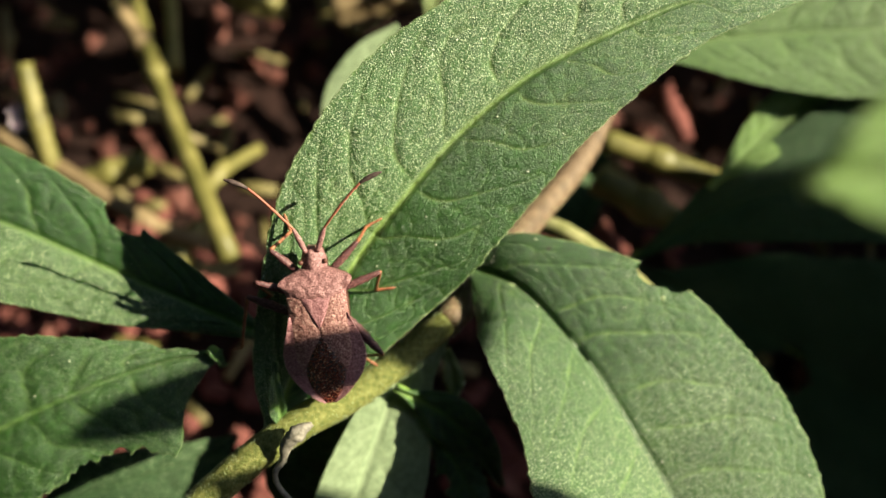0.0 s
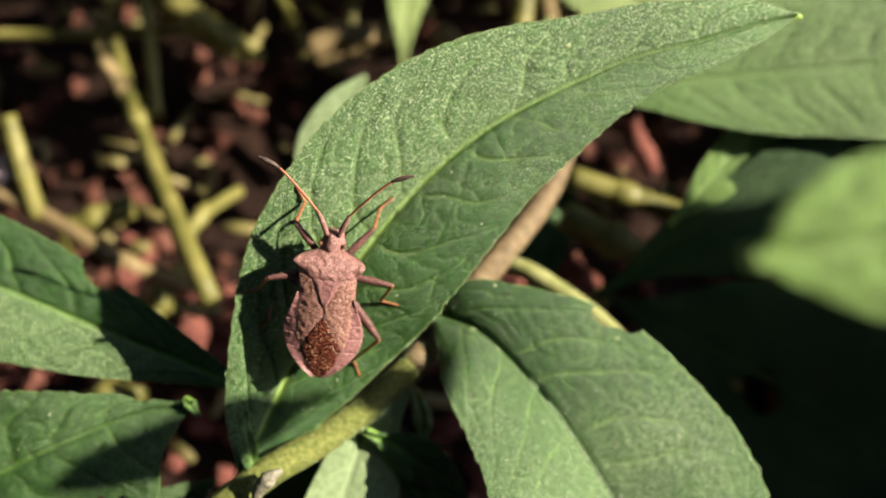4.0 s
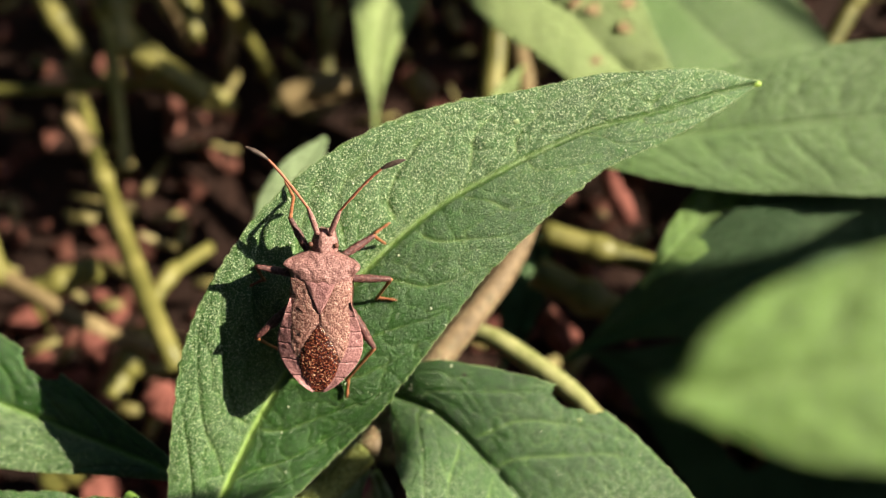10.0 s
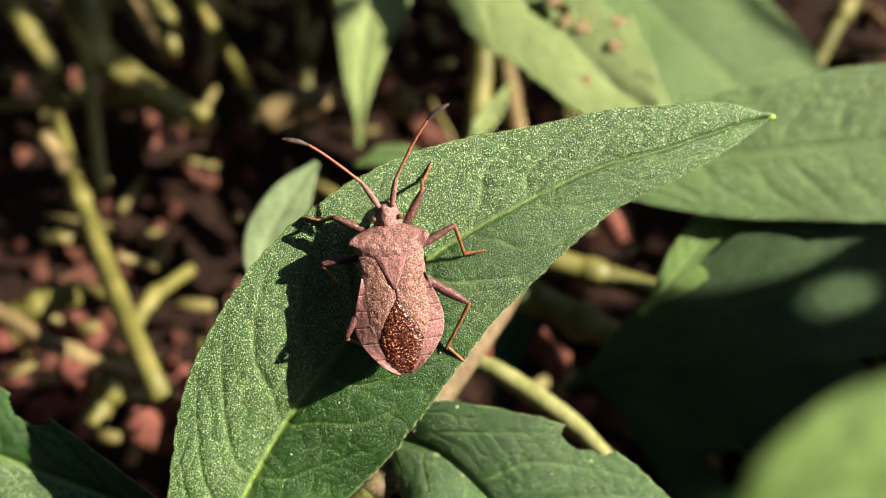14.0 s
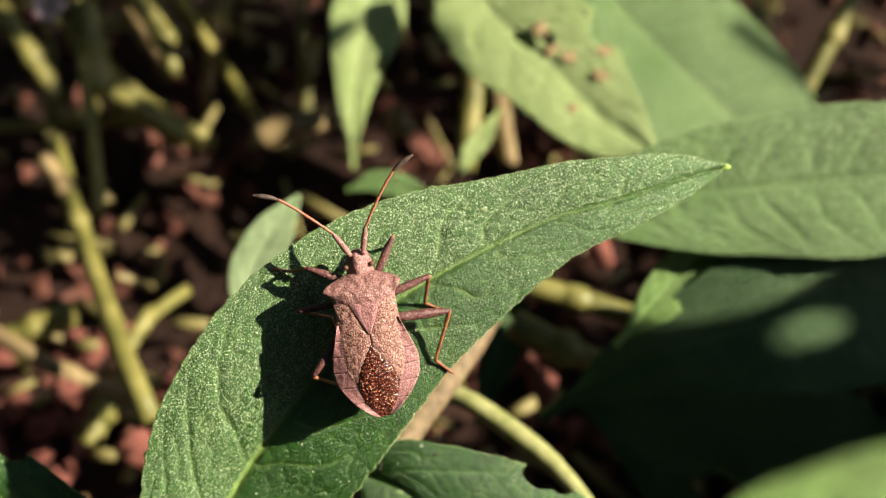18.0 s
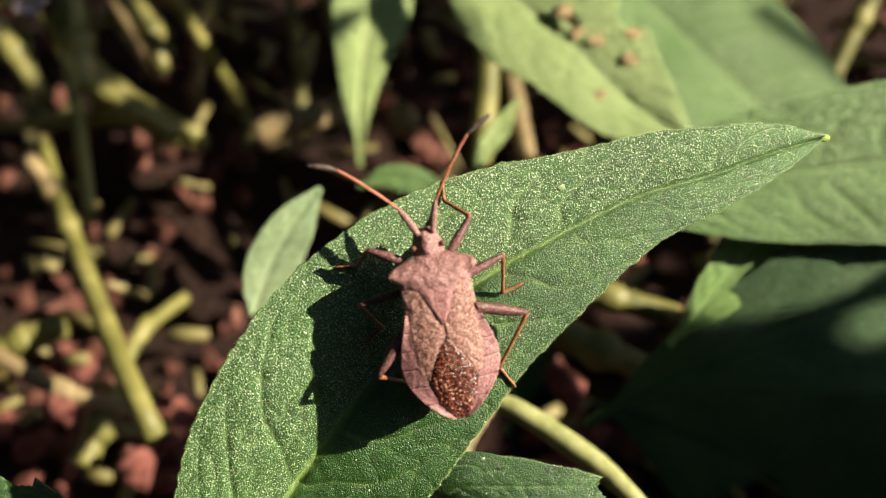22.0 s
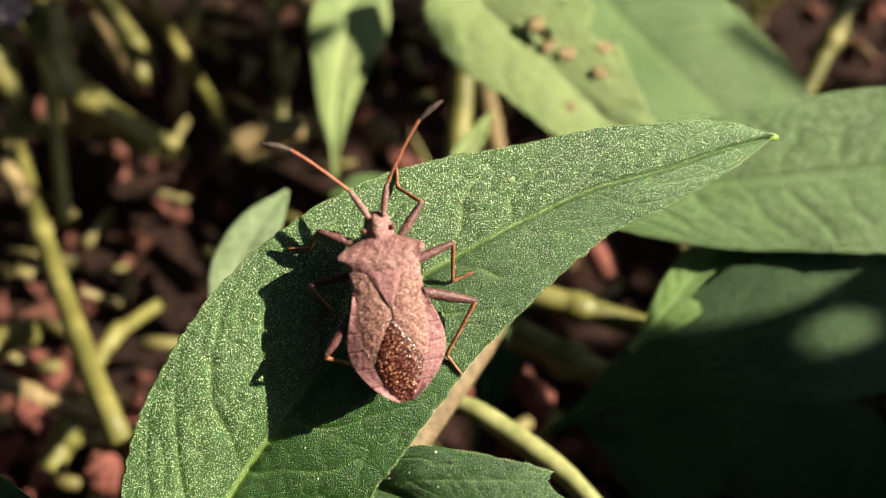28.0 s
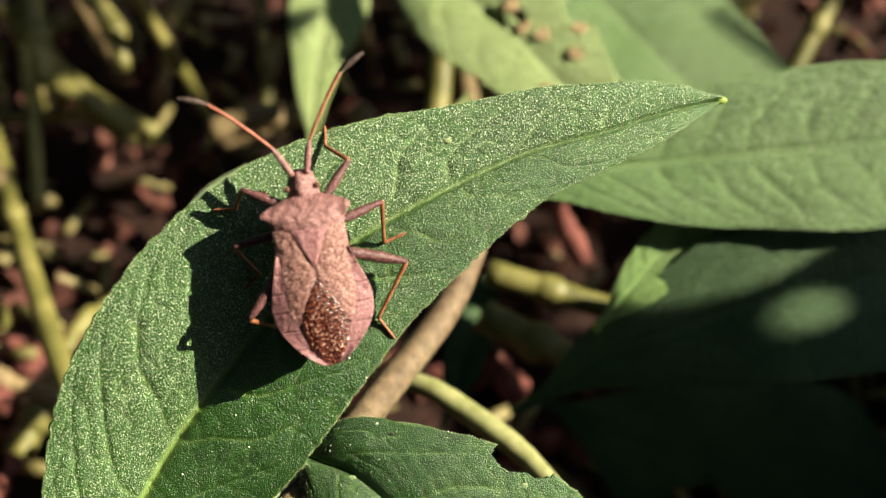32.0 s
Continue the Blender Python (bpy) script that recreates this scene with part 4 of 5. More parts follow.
# added out of view to shade the right-hand leaves; its hole lets a patch through
leaf(shade_plant, [(316, 40, 60), (286, 42, 60), (256, 45, 60), (231, 47, 60), (201, 48, 60), (176, 50, 60), (162, 54, 60)], [(0, *(LEAN.to_3x3().inverted() @ SUN)), (1, *(LEAN.to_3x3().inverted() @ SUN))],
     [(0, 0.5, 0.5), (0.15, 28, 15), (0.4, 36, 18), (0.571, 34, 16), (0.755, 26, 14), (0.82, 19, 11.5), (0.877, 14, 10), (0.905, 12, 8), (0.928, 10, 3.5), (0.96, 6, 1.5), (1, 0.5, 0.5)], LEAF_SHADE, "unseen broad leaf added to cast shade", ns=190, nv=60, veins=7, seed=33, bites=[(0.884, 0.22, 0.022, 0.22)])


# three more unseen leaves, set to shade the stem, bug and left leaves
leaf(shade_plant, [(132, -25.5, 60), (105, -10.5, 60), (90, -3, 60), (74, 0.9, 60), (66, 2.3, 60), (61, 2.9, 60)], [(0, *(LEAN.to_3x3().inverted() @ SUN)), (1, *(LEAN.to_3x3().inverted() @ SUN))],
     [(0, 0.5, 0.5), (0.3, 6, 7), (0.6, 5.5, 6), (0.8, 4.2, 4.5), (0.93, 2.4, 2.5), (1, 0.2, 0.2)], LEAF_SHADE, "unseen narrow leaf added to cast shade", ns=60, nv=24, veins=6, seed=34)
leaf(shade_plant, [(77.5, 15.4, 60), (74, 14.0, 60), (70, 12.6, 60), (66, 11.2, 60), (60, 9, 60), (55, 7, 60)], [(0, *(LEAN.to_3x3().inverted() @ SUN)), (1, *(LEAN.to_3x3().inverted() @ SUN))],
     [(0, 0.4, 0.4), (0.15, 2.2, 1.8), (0.4, 2.6, 2.4), (0.6, 2.4, 2.2), (0.85, 1.5, 1.5), (1, 0.2, 0.2)], LEAF_SHADE, "unseen narrow leaf added to cast shade", ns=40, nv=20, veins=6, seed=36)
leaf(shade_plant, [(93.5, 20.6, 60), (91, 19.2, 60), (88, 17.7, 60), (84.5, 16, 60)], [(0, *(LEAN.to_3x3().inverted() @ SUN)), (1, *(LEAN.to_3x3().inverted() @ SUN))],
     [(0, 0.4, 0.4), (0.3, 2.0, 2.0), (0.7, 1.9, 1.9), (1, 0.2, 0.2)], LEAF_SHADE, "unseen narrow leaf added to cast shade", ns=30, nv=16, veins=5, seed=37)
# unseen low growth, added on the sunny side to keep the soil there in shade
shade_clump = base("shrub", (0, 0, 0), "unseen low clump of leaves added to shade the soil", "shrub")
cr = random.Random(52)
part("crown", leafy_bm([W((cr.uniform(86, 150), cr.uniform(-75, 5), cr.uniform(-95, -34))) for _ in range(420)], 0.022, cr, SUN.copy()), LEAF_SHADE, shade_clump)
part("stem", tube_bm([W((112, -40, -110)), W((114, -38, -70)), W((112, -36, -36))], [0.003, 0.0024, 0.001], 8, 12, 0.05, 3), STALK_DRY, shade_clump)
# its dark green carries the shade low on the right
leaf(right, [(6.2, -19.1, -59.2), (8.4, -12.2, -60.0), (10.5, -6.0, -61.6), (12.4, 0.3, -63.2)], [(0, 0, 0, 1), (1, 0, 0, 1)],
     [(0, 0.3, 0.3), (0.4, 2.6, 2.4), (0.8, 2.4, 2.2), (1, 0.3, 0.3)], LEAF_SHADE, "narrow green leaf painted dark for shade", ns=40, nv=20, veins=6, seed=35)

# ---- the bug ----
bug = base("shield_bug", (0, 0, 0), "reddish brown leather-skinned bug walking up the green leaf", "bug")


SIZE = 1.0


def mm(x, y, z):
    return Vector((x, y, z)) * 0.001 * SIZE


def plate_bm(stations, nx=28, ny=46, under=0.35, bow=2.0, rough=0.0):
    """A domed plate: stations (y, half width, height of its ridge, height of its rim)."""
    bm = bmesh.new()
    lay = bm.verts.layers.float.new("vein")
    rows = []
    y0, y1 = stations[0][0], stations[-1][0]
    st = [((q[0] - y0) / (y1 - y0), *q[1:]) for q in stations]
    for i in range(ny + 1):
        s = i / ny
        w, top, rim = smooth_profile(st, s)
        y = y0 + (y1 - y0) * s
        row = []
        for j in range(nx + 1):
            v = math.sin((j / nx - 0.5) * math.pi)
            h = rim + (top - rim) * (1 - abs(v) ** bow)
            h += rough * noise.noise(Vector((v * w * 2.2, y * 2.2, 1)))
            row.append(bm.verts.new(mm(max(0.01, w) * v, y, h)))
        rows.append(row)
    low = []
    for i, row in enumerate(rows):
        low.append([bm.verts.new(v.co * 1.0 - mm(0, 0, under)) for v in row])
    for a in range(ny):
        for b in range(nx):
            bm.faces.new((rows[a][b], rows[a][b + 1], rows[a + 1][b + 1], rows[a + 1][b]))
            bm.faces.new((low[a][b], low[a + 1][b], low[a + 1][b + 1], low[a][b + 1]))
        for b in (0, nx):
            f = (rows[a][b], rows[a + 1][b], low[a + 1][b], low[a][b])
            bm.faces.new(f if b == 0 else tuple(reversed(f)))
    for a in (0, ny):
        for b in range(nx):
            f = (rows[a][b], low[a][b], low[a][b + 1], rows[a][b + 1])
            bm.faces.new(f if a == 0 else tuple(reversed(f)))
    bmesh.ops.recalc_face_normals(bm, faces=bm.faces)
    return bm


RIDGE = [(0, 3.05), (0.15, 3.45), (0.27, 3.95), (0.4, 3.9), (0.55, 3.7), (0.75, 3.45), (1, 2.9)]


def dorsal(x, y):
    """The height of the bug's back, in mm, over the leaf."""
    return smooth_profile(RIDGE, max(0, min(1, (6.3 - y) / 12.4)))[0] - 0.62 * (abs(x) / 2.6) ** 2.4


def shell_bm(rows, lift=0.0, thick=0.25, nx=20, ny=40, rough=0.05, rim=0.0, side=1):
    """A plate of the back: rows (y, x inner, x outer), from front to rear, laid on the back's curve."""
    bm = bmesh.new()
    y0, y1 = rows[0][0], rows[-1][0]
    st = [((q[0] - y0) / (y1 - y0), q[1], q[2]) for q in rows]
    top, low = [], []
    for i in range(ny + 1):
        s = i / ny
        a, b = smooth_profile(st, s)
        y = y0 + (y1 - y0) * s
        ra, rb = [], []
        for j in range(nx + 1):
            u = j / nx
            x = a + (b - a) * u
            e = min(1.0, 5 * min(u, 1 - u) + 0.02, 6 * min(s, 1 - s) + 0.05)
            z = dorsal(x, y) + lift * e**0.5 + rim * u * u + rough * noise.noise(Vector((x * side * 2.6, y * 2.6, 3))) + 0.5 * rough * noise.noise(Vector((x * side * 7, y * 7, 3)))
            ra.append(bm.verts.new(mm(x * side, y, z)))
            rb.append(bm.verts.new(mm(x * side, y, z - thick)))
        top.append(ra)
        low.append(rb)
    for i in range(ny):
        for j in range(nx):
            bm.faces.new((top[i][j], top[i][j + 1], top[i + 1][j + 1], top[i + 1][j]))
            bm.faces.new((low[i][j], low[i + 1][j], low[i + 1][j + 1], low[i][j + 1]))
        for j in (0, nx):
            bm.faces.new((top[i][j], top[i + 1][j], low[i + 1][j], low[i][j]))
    for i in (0, ny):
        for j in range(nx):
            bm.faces.new((top[i][j], low[i][j], low[i][j + 1], top[i][j + 1]))
    bmesh.ops.recalc_face_normals(bm, faces=bm.faces)
    return bm


part("belly", plate_bm([(4.4, 0.8, 2.6, 2.2), (3, 2.0, 2.9, 2.1), (0, 2.2, 2.9, 2.2), (-3, 2.6, 2.6, 2.3), (-5.8, 0.6, 2.4, 2.3)], under=1.3), BUG_DARK, bug, "dark brown underside")
part("abdomen", plate_bm([(2.4, 1.9, 3.0, 2.7), (0, 2.4, 3.0, 2.8), (-2, 2.7, 2.9, 2.7), (-4.2, 2.1, 2.7, 2.6), (-5.9, 0.6, 2.5, 2.5)], under=0.5), BUG_DARK, bug)
# the flared rim of the abdomen, six segments a side
RIM = [(1.2, 2.1, 2.28), (0.6, 2.0, 2.45), (-0.4, 1.9, 2.8), (-1.4, 1.8, 3.1), (-2.3, 1.75, 3.22), (-3.3, 1.6, 3.06), (-4.2, 1.3, 2.56), (-5.1, 0.95, 1.78), (-5.75, 0.5, 1.02), (-6.1, 0.1, 0.4)]
for side in (-1, 1):
    for k in range(6):
        ya, yb = 1.2 - k * 1.215, 1.2 - (k + 1) * 1.215 + 0.01
        st = [((1.2 - q[0]) / 7.3, q[1], q[2]) for q in RIM]
        rows = []
        for m in range(5):
            y = ya + (yb - ya) * m / 4
            a, b = smooth_profile(st, max(0, min(1, (1.2 - y) / 7.3)))
            rows.append((y, a, b - (0.02 if m in (0, 4) else 0)))
        part("abdomen_rim", shell_bm(rows, 0.02, 0.22, 12, 10, 0.05, 0.28, side), BUG_RED, bug, "flared reddish rim segment")
part("pronotum", plate_bm([(4.68, 1.12, 3.2, 2.8), (4.5, 1.56, 3.32, 2.88), (4.3, 2.06, 3.45, 3.05), (4.1, 2.5, 3.58, 3.28), (3.9, 2.74, 3.72, 3.48), (3.72, 2.8, 3.84, 3.56), (3.54, 2.7, 3.94, 3.56), (3.3, 2.48, 4.04, 3.5), (3.0, 2.32, 4.12, 3.46), (2.65, 2.24, 4.1, 3.42), (2.3, 2.18, 4.0, 3.36)], 54, 60, 0.6, 2.3, 0.10), BUG, bug, "rough reddish brown shoulder plate")
part("scutellum", shell_bm([(2.8, -1.2, 1.2), (1.9, -0.9, 0.9), (0.9, -0.42, 0.42), (0.2, -0.04, 0.04)], 0.14, 0.25, 18, 20, 0.05), BUG_RED, bug, "reddish triangular back plate")
for side in (-1, 1):
    part("wing_cover", shell_bm([(2.75, 1.0, 2.28), (2.0, 0.82, 2.28), (0.9, 0.38, 2.3), (0.15, 0.02, 2.3), (-0.6, 0.03, 2.36), (-1.3, 0.46, 2.34), (-2.2, 1.02, 2.2), (-2.9, 1.36, 1.95), (-3.5, 1.5, 1.7)], 0.05 if side < 0 else 0.09, 0.2, 22, 50, 0.06, 0.0, side), BUG_WING, bug, "tan leathery wing cover")
part("membrane", shell_bm([(-0.5, -0.03, 0.03), (-1.1, -0.4, 0.4), (-2.0, -0.98, 0.98), (-2.9, -1.38, 1.38), (-3.6, -1.5, 1.5), (-4.4, -1.38, 1.38), (-5.2, -1.02, 1.02), (-5.8, -0.6, 0.6), (-6.15, -0.25, 0.25)], 0.12, 0.15, 30, 50, 0.07), MEMB, bug, "shiny dark brown wing membrane with glints painted as golden specks")
head = part("head", plate_bm([(6.35, 0.36, 2.75, 2.4), (6.1, 0.7, 2.95, 2.4), (5.7, 0.84, 3.15, 2.4), (5.25, 0.98, 3.25, 2.4), (4.95, 0.98, 3.25, 2.45), (4.45, 0.98, 3.15, 2.5)], 24, 28, 0.8, 2.0, 0.08), BUG, bug, "small rough brown head")
for side in (-1, 1):
    eb = bmesh.new()
    bmesh.ops.create_icosphere(eb, subdivisions=2, radius=0.0002, matrix=Matrix.Translation(mm(0.94 * side, 5.2, 2.85)))
    part("eye", eb, BUG_DARK, head, "small dark eye")


def limb_bm(points, radii, sides=10, n=24, fuzz=0.12, seed=0):
    return tube_bm([mm(*p) for p in points], [r * 0.001 for r in radii], sides, n, fuzz, seed)


# antennae and legs: each hangs from its own joint and points along its own y
antennae, legs = [], []
for side in (-1, 1):
    a = part("antenna", limb_bm([(0, 0, 0), (0.0, 1.1, 0.05), (0.03 * side, 2.15, 0.05)], [0.17, 0.23, 0.21, 0.13], 10, 16, 0.12, 1), BUG, bug, "long red antenna with a dark club")
    part("second_segment", limb_bm([(0.02 * side, 2.1, 0.05), (0.36 * side, 3.25, 0.15), (0.78 * side, 4.5, 0.2)], [0.09, 0.10, 0.115], 8, 22, 0.18, 2), ANT_RED, a)
    part("third_segment", limb_bm([(0.78 * side, 4.5, 0.2), (1.16 * side, 5.5, 0.2), (1.62 * side, 6.5, 0.15)], [0.09, 0.10, 0.105], 8, 22, 0.18, 3), ANT_RED, a)
    part("club", limb_bm([(1.62 * side, 6.5, 0.15), (2.05 * side, 7.02, 0.12), (2.6 * side, 7.55, 0.08), (2.9 * side, 7.8, 0.05)], [0.10, 0.19, 0.20, 0.07], 10, 16, 0.08, 4), ANT_DARK, a, "dark spindle-shaped club")
    antennae.append(a)
SIZES = {"front": (3.3, 2.5, 1.5), "middle": (3.6, 3.3, 1.6), "hind": (4.6, 4.3, 1.8)}
KNEE = {"front": 2.3, "middle": 1.9, "hind": 1.0}
COXA = {"front": (0.95, 4.0, 2.0), "middle": (1.45, 2.6, 2.1), "hind": (1.6, 0.9, 2.1)}
for kind in ("front", "middle", "hind"):
    fem, tib, tar = SIZES[kind]
    thick = 1.25 if kind == "hind" else 1.0
    for side in (-1, 1):
        femur = part("leg", limb_bm([(0, 0, 0), (0, fem * 0.5, 0), (0, fem, 0)], [0.22 * thick, 0.28 * thick, 0.31 * thick, 0.26 * thick, 0.17], 12, 24, 0.12, 5), BUG_LEG, bug, "dark brown bent leg with an orange shin")
        femur.location = mm(COXA[kind][0] * side, *COXA[kind][1:])
        tibia = part("shin", limb_bm([(0, 0, 0), (0, tib * 0.5, 0.05), (0, tib, 0)], [0.16, 0.13, 0.12, 0.13], 10, 20, 0.1, 6), SHIN, femur, "orange-brown shin")
        tibia.location = mm(0, fem, 0)
        foot = part("foot", limb_bm([(0, 0, 0), (0, tar * 0.45, -0.02), (0, tar * 0.6, -0.02), (0, tar, 0.02)], [0.11, 0.14, 0.08, 0.13, 0.05], 8, 16, 0.15, 7), SHIN, femur)
        legs.append((kind, side, femur, tibia, foot))


def aim(at, to, toward):
    """A turn whose y runs from at to to, and whose z leans toward a direction."""
    y = (Vector(to) - Vector(at)).normalized()
    x = y.cross(Vector(toward)).normalized()
    return Matrix((x, y, x.cross(y))).transposed()


# the bug's way over the leaf: seconds, its place on the board in mm, its pitch, roll and heading
BUG_ROWS = [
    (0, -17.16, -18.8, -1.7, 10, 0, 8.9),
    (1.2, -17.16, -18.8, -1.7, 10, 0, 8.9),
    (2, -17.1, -17.15, -1.4, 12, 0, -5.8),
    (4, -14.08, -12.6, -0.6, 16, 0, -6.1),
    (7, -10.33, -6.15, 1, 13, 0, -2.3),
    (9, -10.22, -6.15, 1, 12, 0, -3.3),
    (9.8, -10.22, -6.15, 1, 12, 0, -3.3),
    (11, -6.92, -4.3, 1.2, 8, 0, 3.6),
    (13, -5.92, -2.65, 1.3, 7, 0, 3.6),
    (14.5, -4.93, -0.96, 1.51, 6.8, 0, 8.1),
    (16.5, -4.53, -1.29, 1.54, 6.2, 0, 8.1),
    (19, -3.74, -0.75, 1.55, 6, 0, 10.9),
    (21, -3.78, -0.61, 1.55, 6, 0, 10.37),
    (23, -3.67, -0.52, 1.55, 6, 0, 11.31),
    (26.5, -3.78, -0.34, 1.55, 6, 0, 9.96),
    (28, -3.76, -0.34, 1.55, 6, 0, 9.42),
    (30, -3.78, -0.41, 1.55, 6, 0, 9.69),
    (32, -3.9, -0.3, 1.55, 6, 0, 10.32),
]


def body_pose(row):
    x, y, z, rx, ry, rz = row
    return BOARD @ pose(x * 0.001, y * 0.001, z * 0.001 + 0.0012, rx, ry, rz)


LEAF_TOP = np.array([tuple(BOARD.inverted() @ c) for c in SURFACES[main_leaf.name][0]]) * 1000


def footing(t, x, y):
    """The height, in the bug's space, of the leaf under a place (mm) beside the bug at t."""
    cols = list(zip(*BUG_ROWS))
    m = BOARD.inverted() @ body_pose([np.interp(t, cols[0], c) for c in cols[1:]])
    p = m @ mm(x, y, 0) * 1000
    d = (LEAF_TOP[:, 0] - p.x) ** 2 + (LEAF_TOP[:, 1] - p.y) ** 2
    n = int(d.argmin())
    if d[n] > 1.0:
        return -0.85
    return (m.inverted() @ (Vector((p.x, p.y, LEAF_TOP[n][2])) * 0.001)).z * 1000 / SIZE


def leg_pose(t, kind, side, knee, ankle, toe):
    """The turns of thigh, shin and foot that put the ankle at its place, with the knee bent towards its place (mm, in the bug's space)."""
    fem, tib, tar = SIZES[kind]
    c = Vector((COXA[kind][0] * side, *COXA[kind][1:]))
    k, a, e = Vector((*knee, KNEE[kind])), Vector((*ankle, footing(t, *ankle) + 0.35)), Vector((*toe, footing(t, *toe) + 0.1))
    far = a - c
    d = min(far.length, (fem + tib) * 0.985)
    d = max(d, abs(fem - tib) + 0.2)
    far = far.normalized()
    along = (fem * fem - tib * tib + d * d) / (2 * d)
    out = k - c
    out = (out - far * out.dot(far)).normalized()
    k = c + far * along + out * math.sqrt(max(0.01, fem * fem - along * along))
    a = c + far * d
    r1 = aim(c, k, (0, 0, 1))
    r2 = aim(k, a, (0, 0, 1))
    r3 = aim(a, e, (0, 0, 1))
    thigh = Matrix.Translation(c * 0.001 * SIZE) @ r1.to_4x4()
    back = thigh.inverted()
    return thigh, back @ Matrix.Translation(k * 0.001 * SIZE) @ r2.to_4x4(), back @ Matrix.Translation(a * 0.001 * SIZE) @ r3.to_4x4()


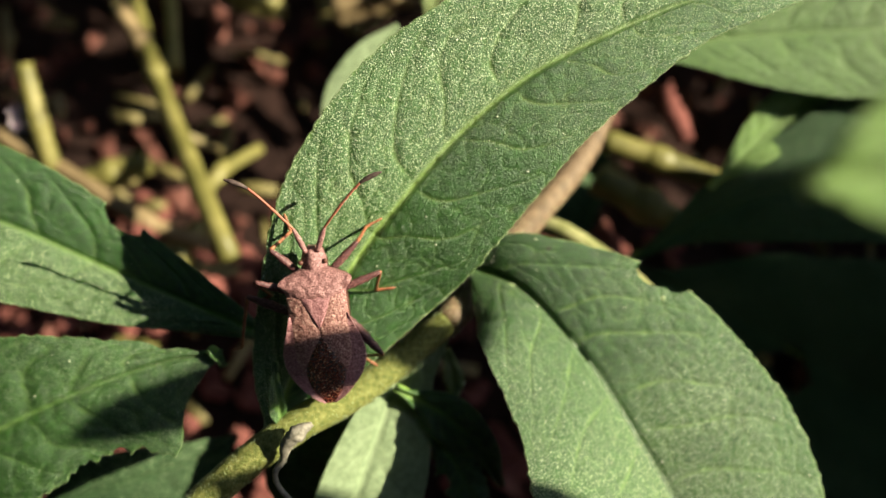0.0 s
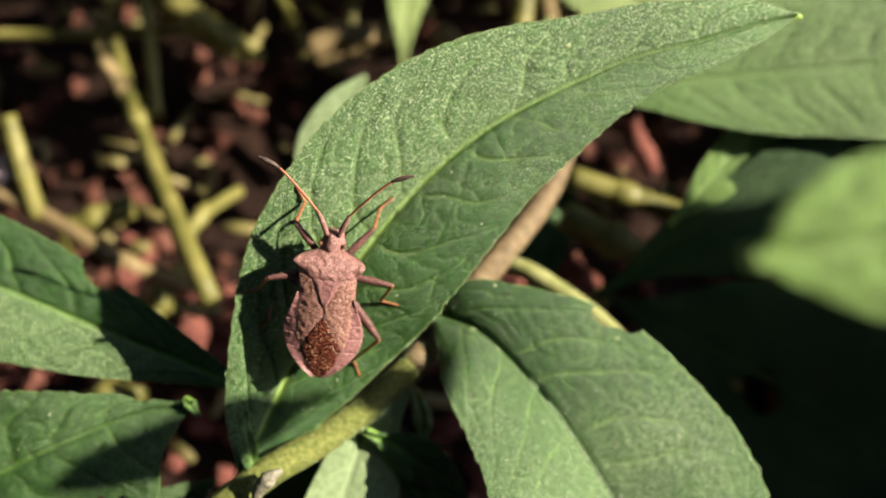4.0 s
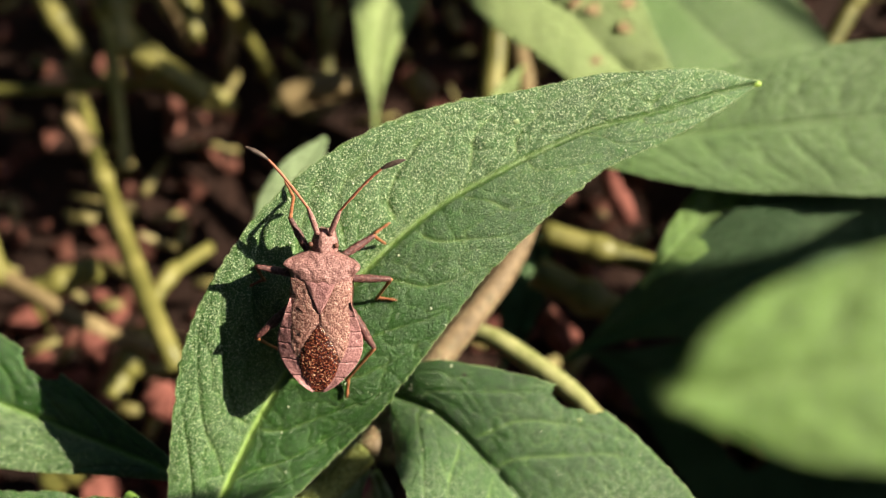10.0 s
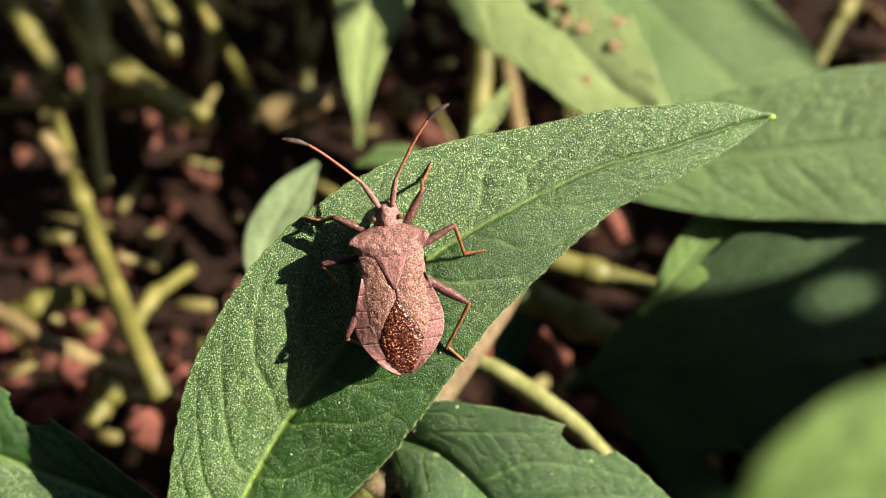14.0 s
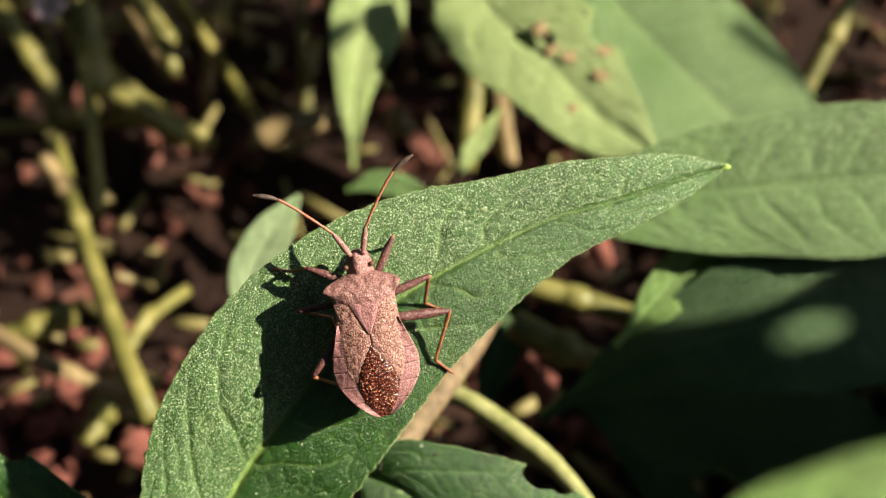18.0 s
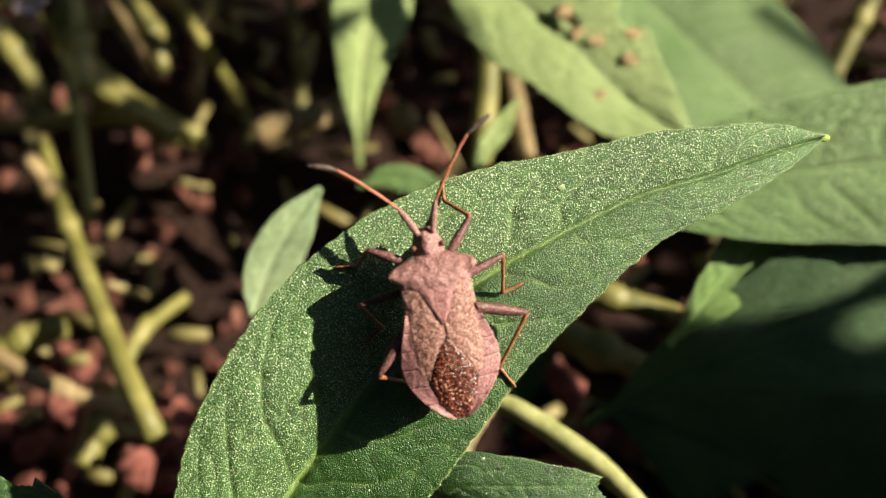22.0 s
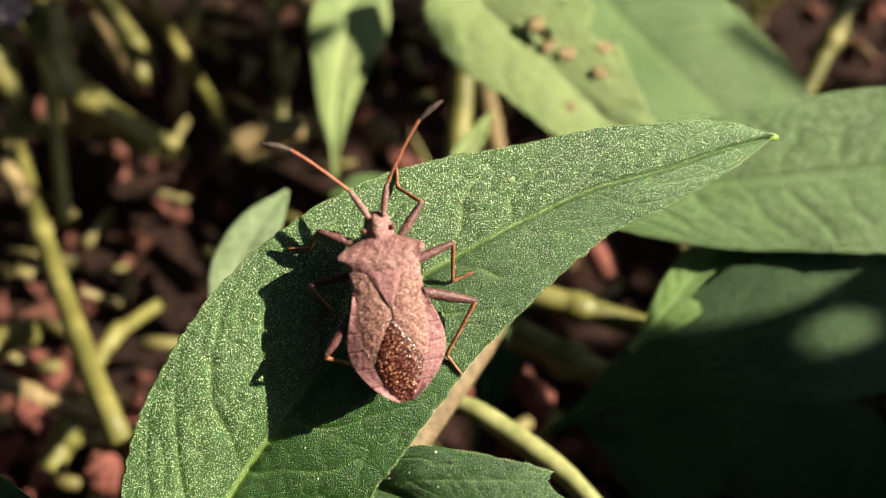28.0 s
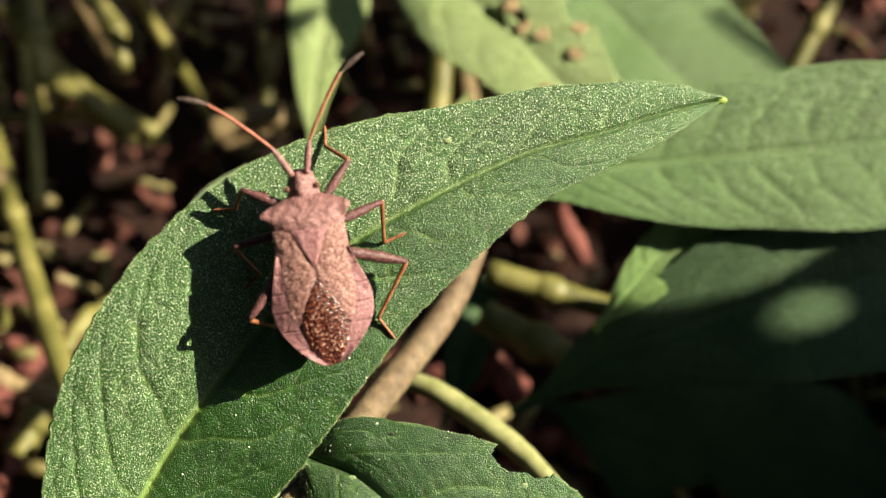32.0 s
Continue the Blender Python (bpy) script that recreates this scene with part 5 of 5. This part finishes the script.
# where each leg's knee, ankle and toe are, seen from above, and how far each antenna is spread
LEG_ROWS = {
    ("front", -1): [
        (0, (-2.9, 6.6), (-1.7, 7.3), (-1.9, 8.1)),
        (1.5, (-2.9, 6.6), (-1.7, 7.3), (-1.9, 8.1)),
        (4, (-3.0, 6.5), (-2.8, 7.6), (-3.7, 8.8)),
        (7, (-2.7, 7.4), (-1.9, 8.3), (-2.6, 9.7)),
        (9, (-2.7, 7.4), (-1.9, 8.3), (-2.6, 9.7)),
        (11, (-3.4, 6.6), (-4.1, 7.3), (-4.6, 7.8)),
        (13, (-3.9, 5.9), (-4.5, 5.5), (-5.9, 6.0)),
        (17, (-4.1, 5.6), (-5.5, 5.1), (-6.7, 5.5)),
        (20, (-3.9, 6.2), (-4.7, 5.5), (-6.3, 5.9)),
        (22, (-3.9, 5.8), (-4.7, 4.5), (-6.2, 4.7)),
        (30, (-3.9, 5.8), (-4.7, 4.5), (-6.2, 4.7)),
    ],
    ("front", 1): [
        (0, (2.9, 5.7), (4.0, 6.8), (5.3, 7.3)),
        (1.5, (2.9, 5.7), (4.0, 6.8), (5.3, 7.3)),
        (4, (2.9, 5.8), (3.1, 7.5), (4.0, 8.4)),
        (7, (3.2, 6.1), (4.2, 6.6), (4.9, 7.1)),
        (9, (3.2, 6.1), (4.2, 6.6), (4.9, 7.1)),
        (11, (2.7, 4.9), (2.4, 4.6), (3.3, 5.3)),
        (13, (2.7, 6.6), (2.9, 7.3), (3.6, 8.6)),
        (17, (1.8, 5.4), (2.6, 6.4), (3.0, 6.9)),
        (20, (2.9, 5.6), (1.0, 5.5), (1.5, 6.7)),
        (22, (3.1, 5.1), (1.7, 7.6), (1.8, 8.5)),
        (30, (3.1, 5.1), (1.7, 7.6), (1.8, 8.5)),
    ],
    ("middle", -1): [
        (0, (-3.7, 3.1), (-3.9, 2.3), (-4.5, 2.1)),
        (1.5, (-3.7, 3.1), (-3.9, 2.3), (-4.5, 2.1)),
        (4, (-4.7, 1.0), (-6.0, -0.2), (-6.6, -0.4)),
        (7, (-5.0, 2.5), (-5.4, 1.5), (-7.0, 1.3)),
        (9, (-5.0, 2.5), (-5.4, 1.5), (-7.0, 1.3)),
        (11, (-4.8, 2.8), (-4.1, 1.8), (-4.5, 1.2)),
        (13, (-4.8, 2.0), (-4.6, 0.4), (-5.6, -0.1)),
        (17, (-4.6, 2.5), (-2.8, 1.3), (-2.5, 0.5)),
        (20, (-4.8, 2.5), (-4.0, 1.0), (-4.6, 0.4)),
        (22, (-4.9, 2.3), (-4.0, 0.1), (-5.2, -0.8)),
        (30, (-4.9, 2.3), (-4.0, 0.1), (-5.2, -0.8)),
    ],
    ("middle", 1): [
        (0, (3.6, 3.3), (4.2, 1.6), (5.7, 1.6)),
        (1.5, (3.6, 3.3), (4.2, 1.6), (5.7, 1.6)),
        (4, (4.5, 2.3), (4.1, -0.1), (5.4, -0.3)),
        (7, (4.5, 1.5), (3.7, -0.7), (5.2, -1.0)),
        (9, (4.5, 1.5), (3.7, -0.7), (5.2, -1.0)),
        (11, (3.2, 3.7), (3.5, 1.5), (4.7, 1.6)),
        (13, (3.7, 4.1), (5.5, 1.7), (7.1, 2.0)),
        (17, (4.1, 3.2), (4.1, 0.9), (5.2, -0.1)),
        (20, (3.5, 4.4), (4.4, 1.7), (6.0, 2.0)),
        (22, (3.4, 3.8), (4.4, 0.7), (6.0, 1.1)),
        (30, (3.4, 3.8), (4.4, 0.7), (6.0, 1.1)),
    ],
    ("hind", -1): [
        (0, (-5.3, 0.3), (-6.8, -1.7), (-7.8, -2.2)),
        (1.5, (-5.3, 0.3), (-6.8, -1.7), (-7.8, -2.2)),
        (4, (-4.2, -1.8), (-4.8, -2.5), (-5.4, -3.3)),
        (7, (-4.0, -3.7), (-2.6, -4.7), (-2.0, -6.3)),
        (9, (-4.0, -3.7), (-2.6, -4.7), (-2.0, -6.3)),
        (11, (-4.5, -2.2), (-4.8, -3.7), (-4.5, -4.9)),
        (13, (-3.3, -3.4), (-3.2, -4.3), (-2.2, -4.9)),
        (17, (-4.2, -3.3), (-2.7, -4.6), (-2.3, -6.4)),
        (20, (-3.6, -2.9), (-3.4, -3.7), (-2.2, -4.6)),
        (22, (-3.3, -2.6), (-2.8, -4.0), (-1.8, -6.9)),
        (30, (-3.3, -2.6), (-2.8, -4.0), (-1.8, -6.9)),
    ],
    ("hind", 1): [
        (0, (3.5, -3.2), (2.4, -3.8), (3.1, -4.5)),
        (1.5, (3.5, -3.2), (2.4, -3.8), (3.1, -4.5)),
        (4, (4.0, -3.9), (2.4, -5.7), (3.1, -7.2)),
        (7, (4.6, -2.6), (3.3, -5.0), (3.7, -6.4)),
        (9, (4.6, -2.6), (3.3, -5.0), (3.7, -6.4)),
        (11, (2.7, -4.2), (-0.2, -6.8), (-0.6, -8.2)),
        (13, (4.1, -3.8), (1.8, -6.3), (2.6, -7.9)),
        (17, (5.1, 0.4), (4.6, -3.0), (6.0, -4.5)),
        (20, (5.2, 0.1), (3.2, -4.0), (4.2, -5.1)),
        (22, (5.1, 0.0), (3.2, -4.1), (4.0, -5.6)),
        (30, (5.1, 0.0), (3.2, -4.1), (4.0, -5.6)),
    ],
}
ANTENNA_ROWS = [
    (0, 17, 23),
    (1.5, 17, 23),
    (4, 22, 20),
    (7, 17, 19),
    (9, 16, 21),
    (11, 21, 18),
    (13, 26, 14),
    (17, 26, 16),
    (20, 25, 13),
    (22, 25, 15),
    (30, 25, 15),
]


def motions():
    walk(bug, [(t, body_pose(row)) for t, *row in BUG_ROWS])
    # the near leaf sways a little, and down out of sight towards the end
    sway = [(0.0, -2.5, -0.7), (1.0, 0.1, -0.5), (4.0, 0.0, 0.0), (7.0, 0.0, 0.1), (8.0, -0.1, 1.2), (9.0, 0.3, 1.0), (12.0, 0.4, 1.9), (14.0, -0.9, 1.2),
            (17.0, 1.3, 1.5), (18.0, 1.7, 2.0), (19.0, 1.2, 1.6), (20.0, 1.0, 1.4), (21.0, 0.6, 1.5), (24.5, -1.8, 1.8), (28.0, 7.0, -12.0), (32.0, 7.0, -12.0)]
    walk(near, [(t, pose(*(LEAN.to_3x3() @ Vector((x * 0.001, y * 0.001, 0))))) for t, x, y in sway])
    for kind, side, femur, tibia, foot in legs:
        keyed = [(t, leg_pose(t, kind, side, *places)) for t, *places in LEG_ROWS[kind, side]]
        keyed.append((32.0, keyed[-1][1]))
        for n, ob in enumerate((femur, tibia, foot)):
            walk(ob, [(t, turns[n]) for t, turns in keyed])
    for n, (side, ob) in enumerate(zip((-1, 1), antennae)):
        walk(ob, [(row[0], pose(0.00045 * side, 0.0060, 0.0029, 14, 0, -side * row[1 + n])) for row in ANTENNA_ROWS + [(32.0, *ANTENNA_ROWS[-1][1:])]])


motions()
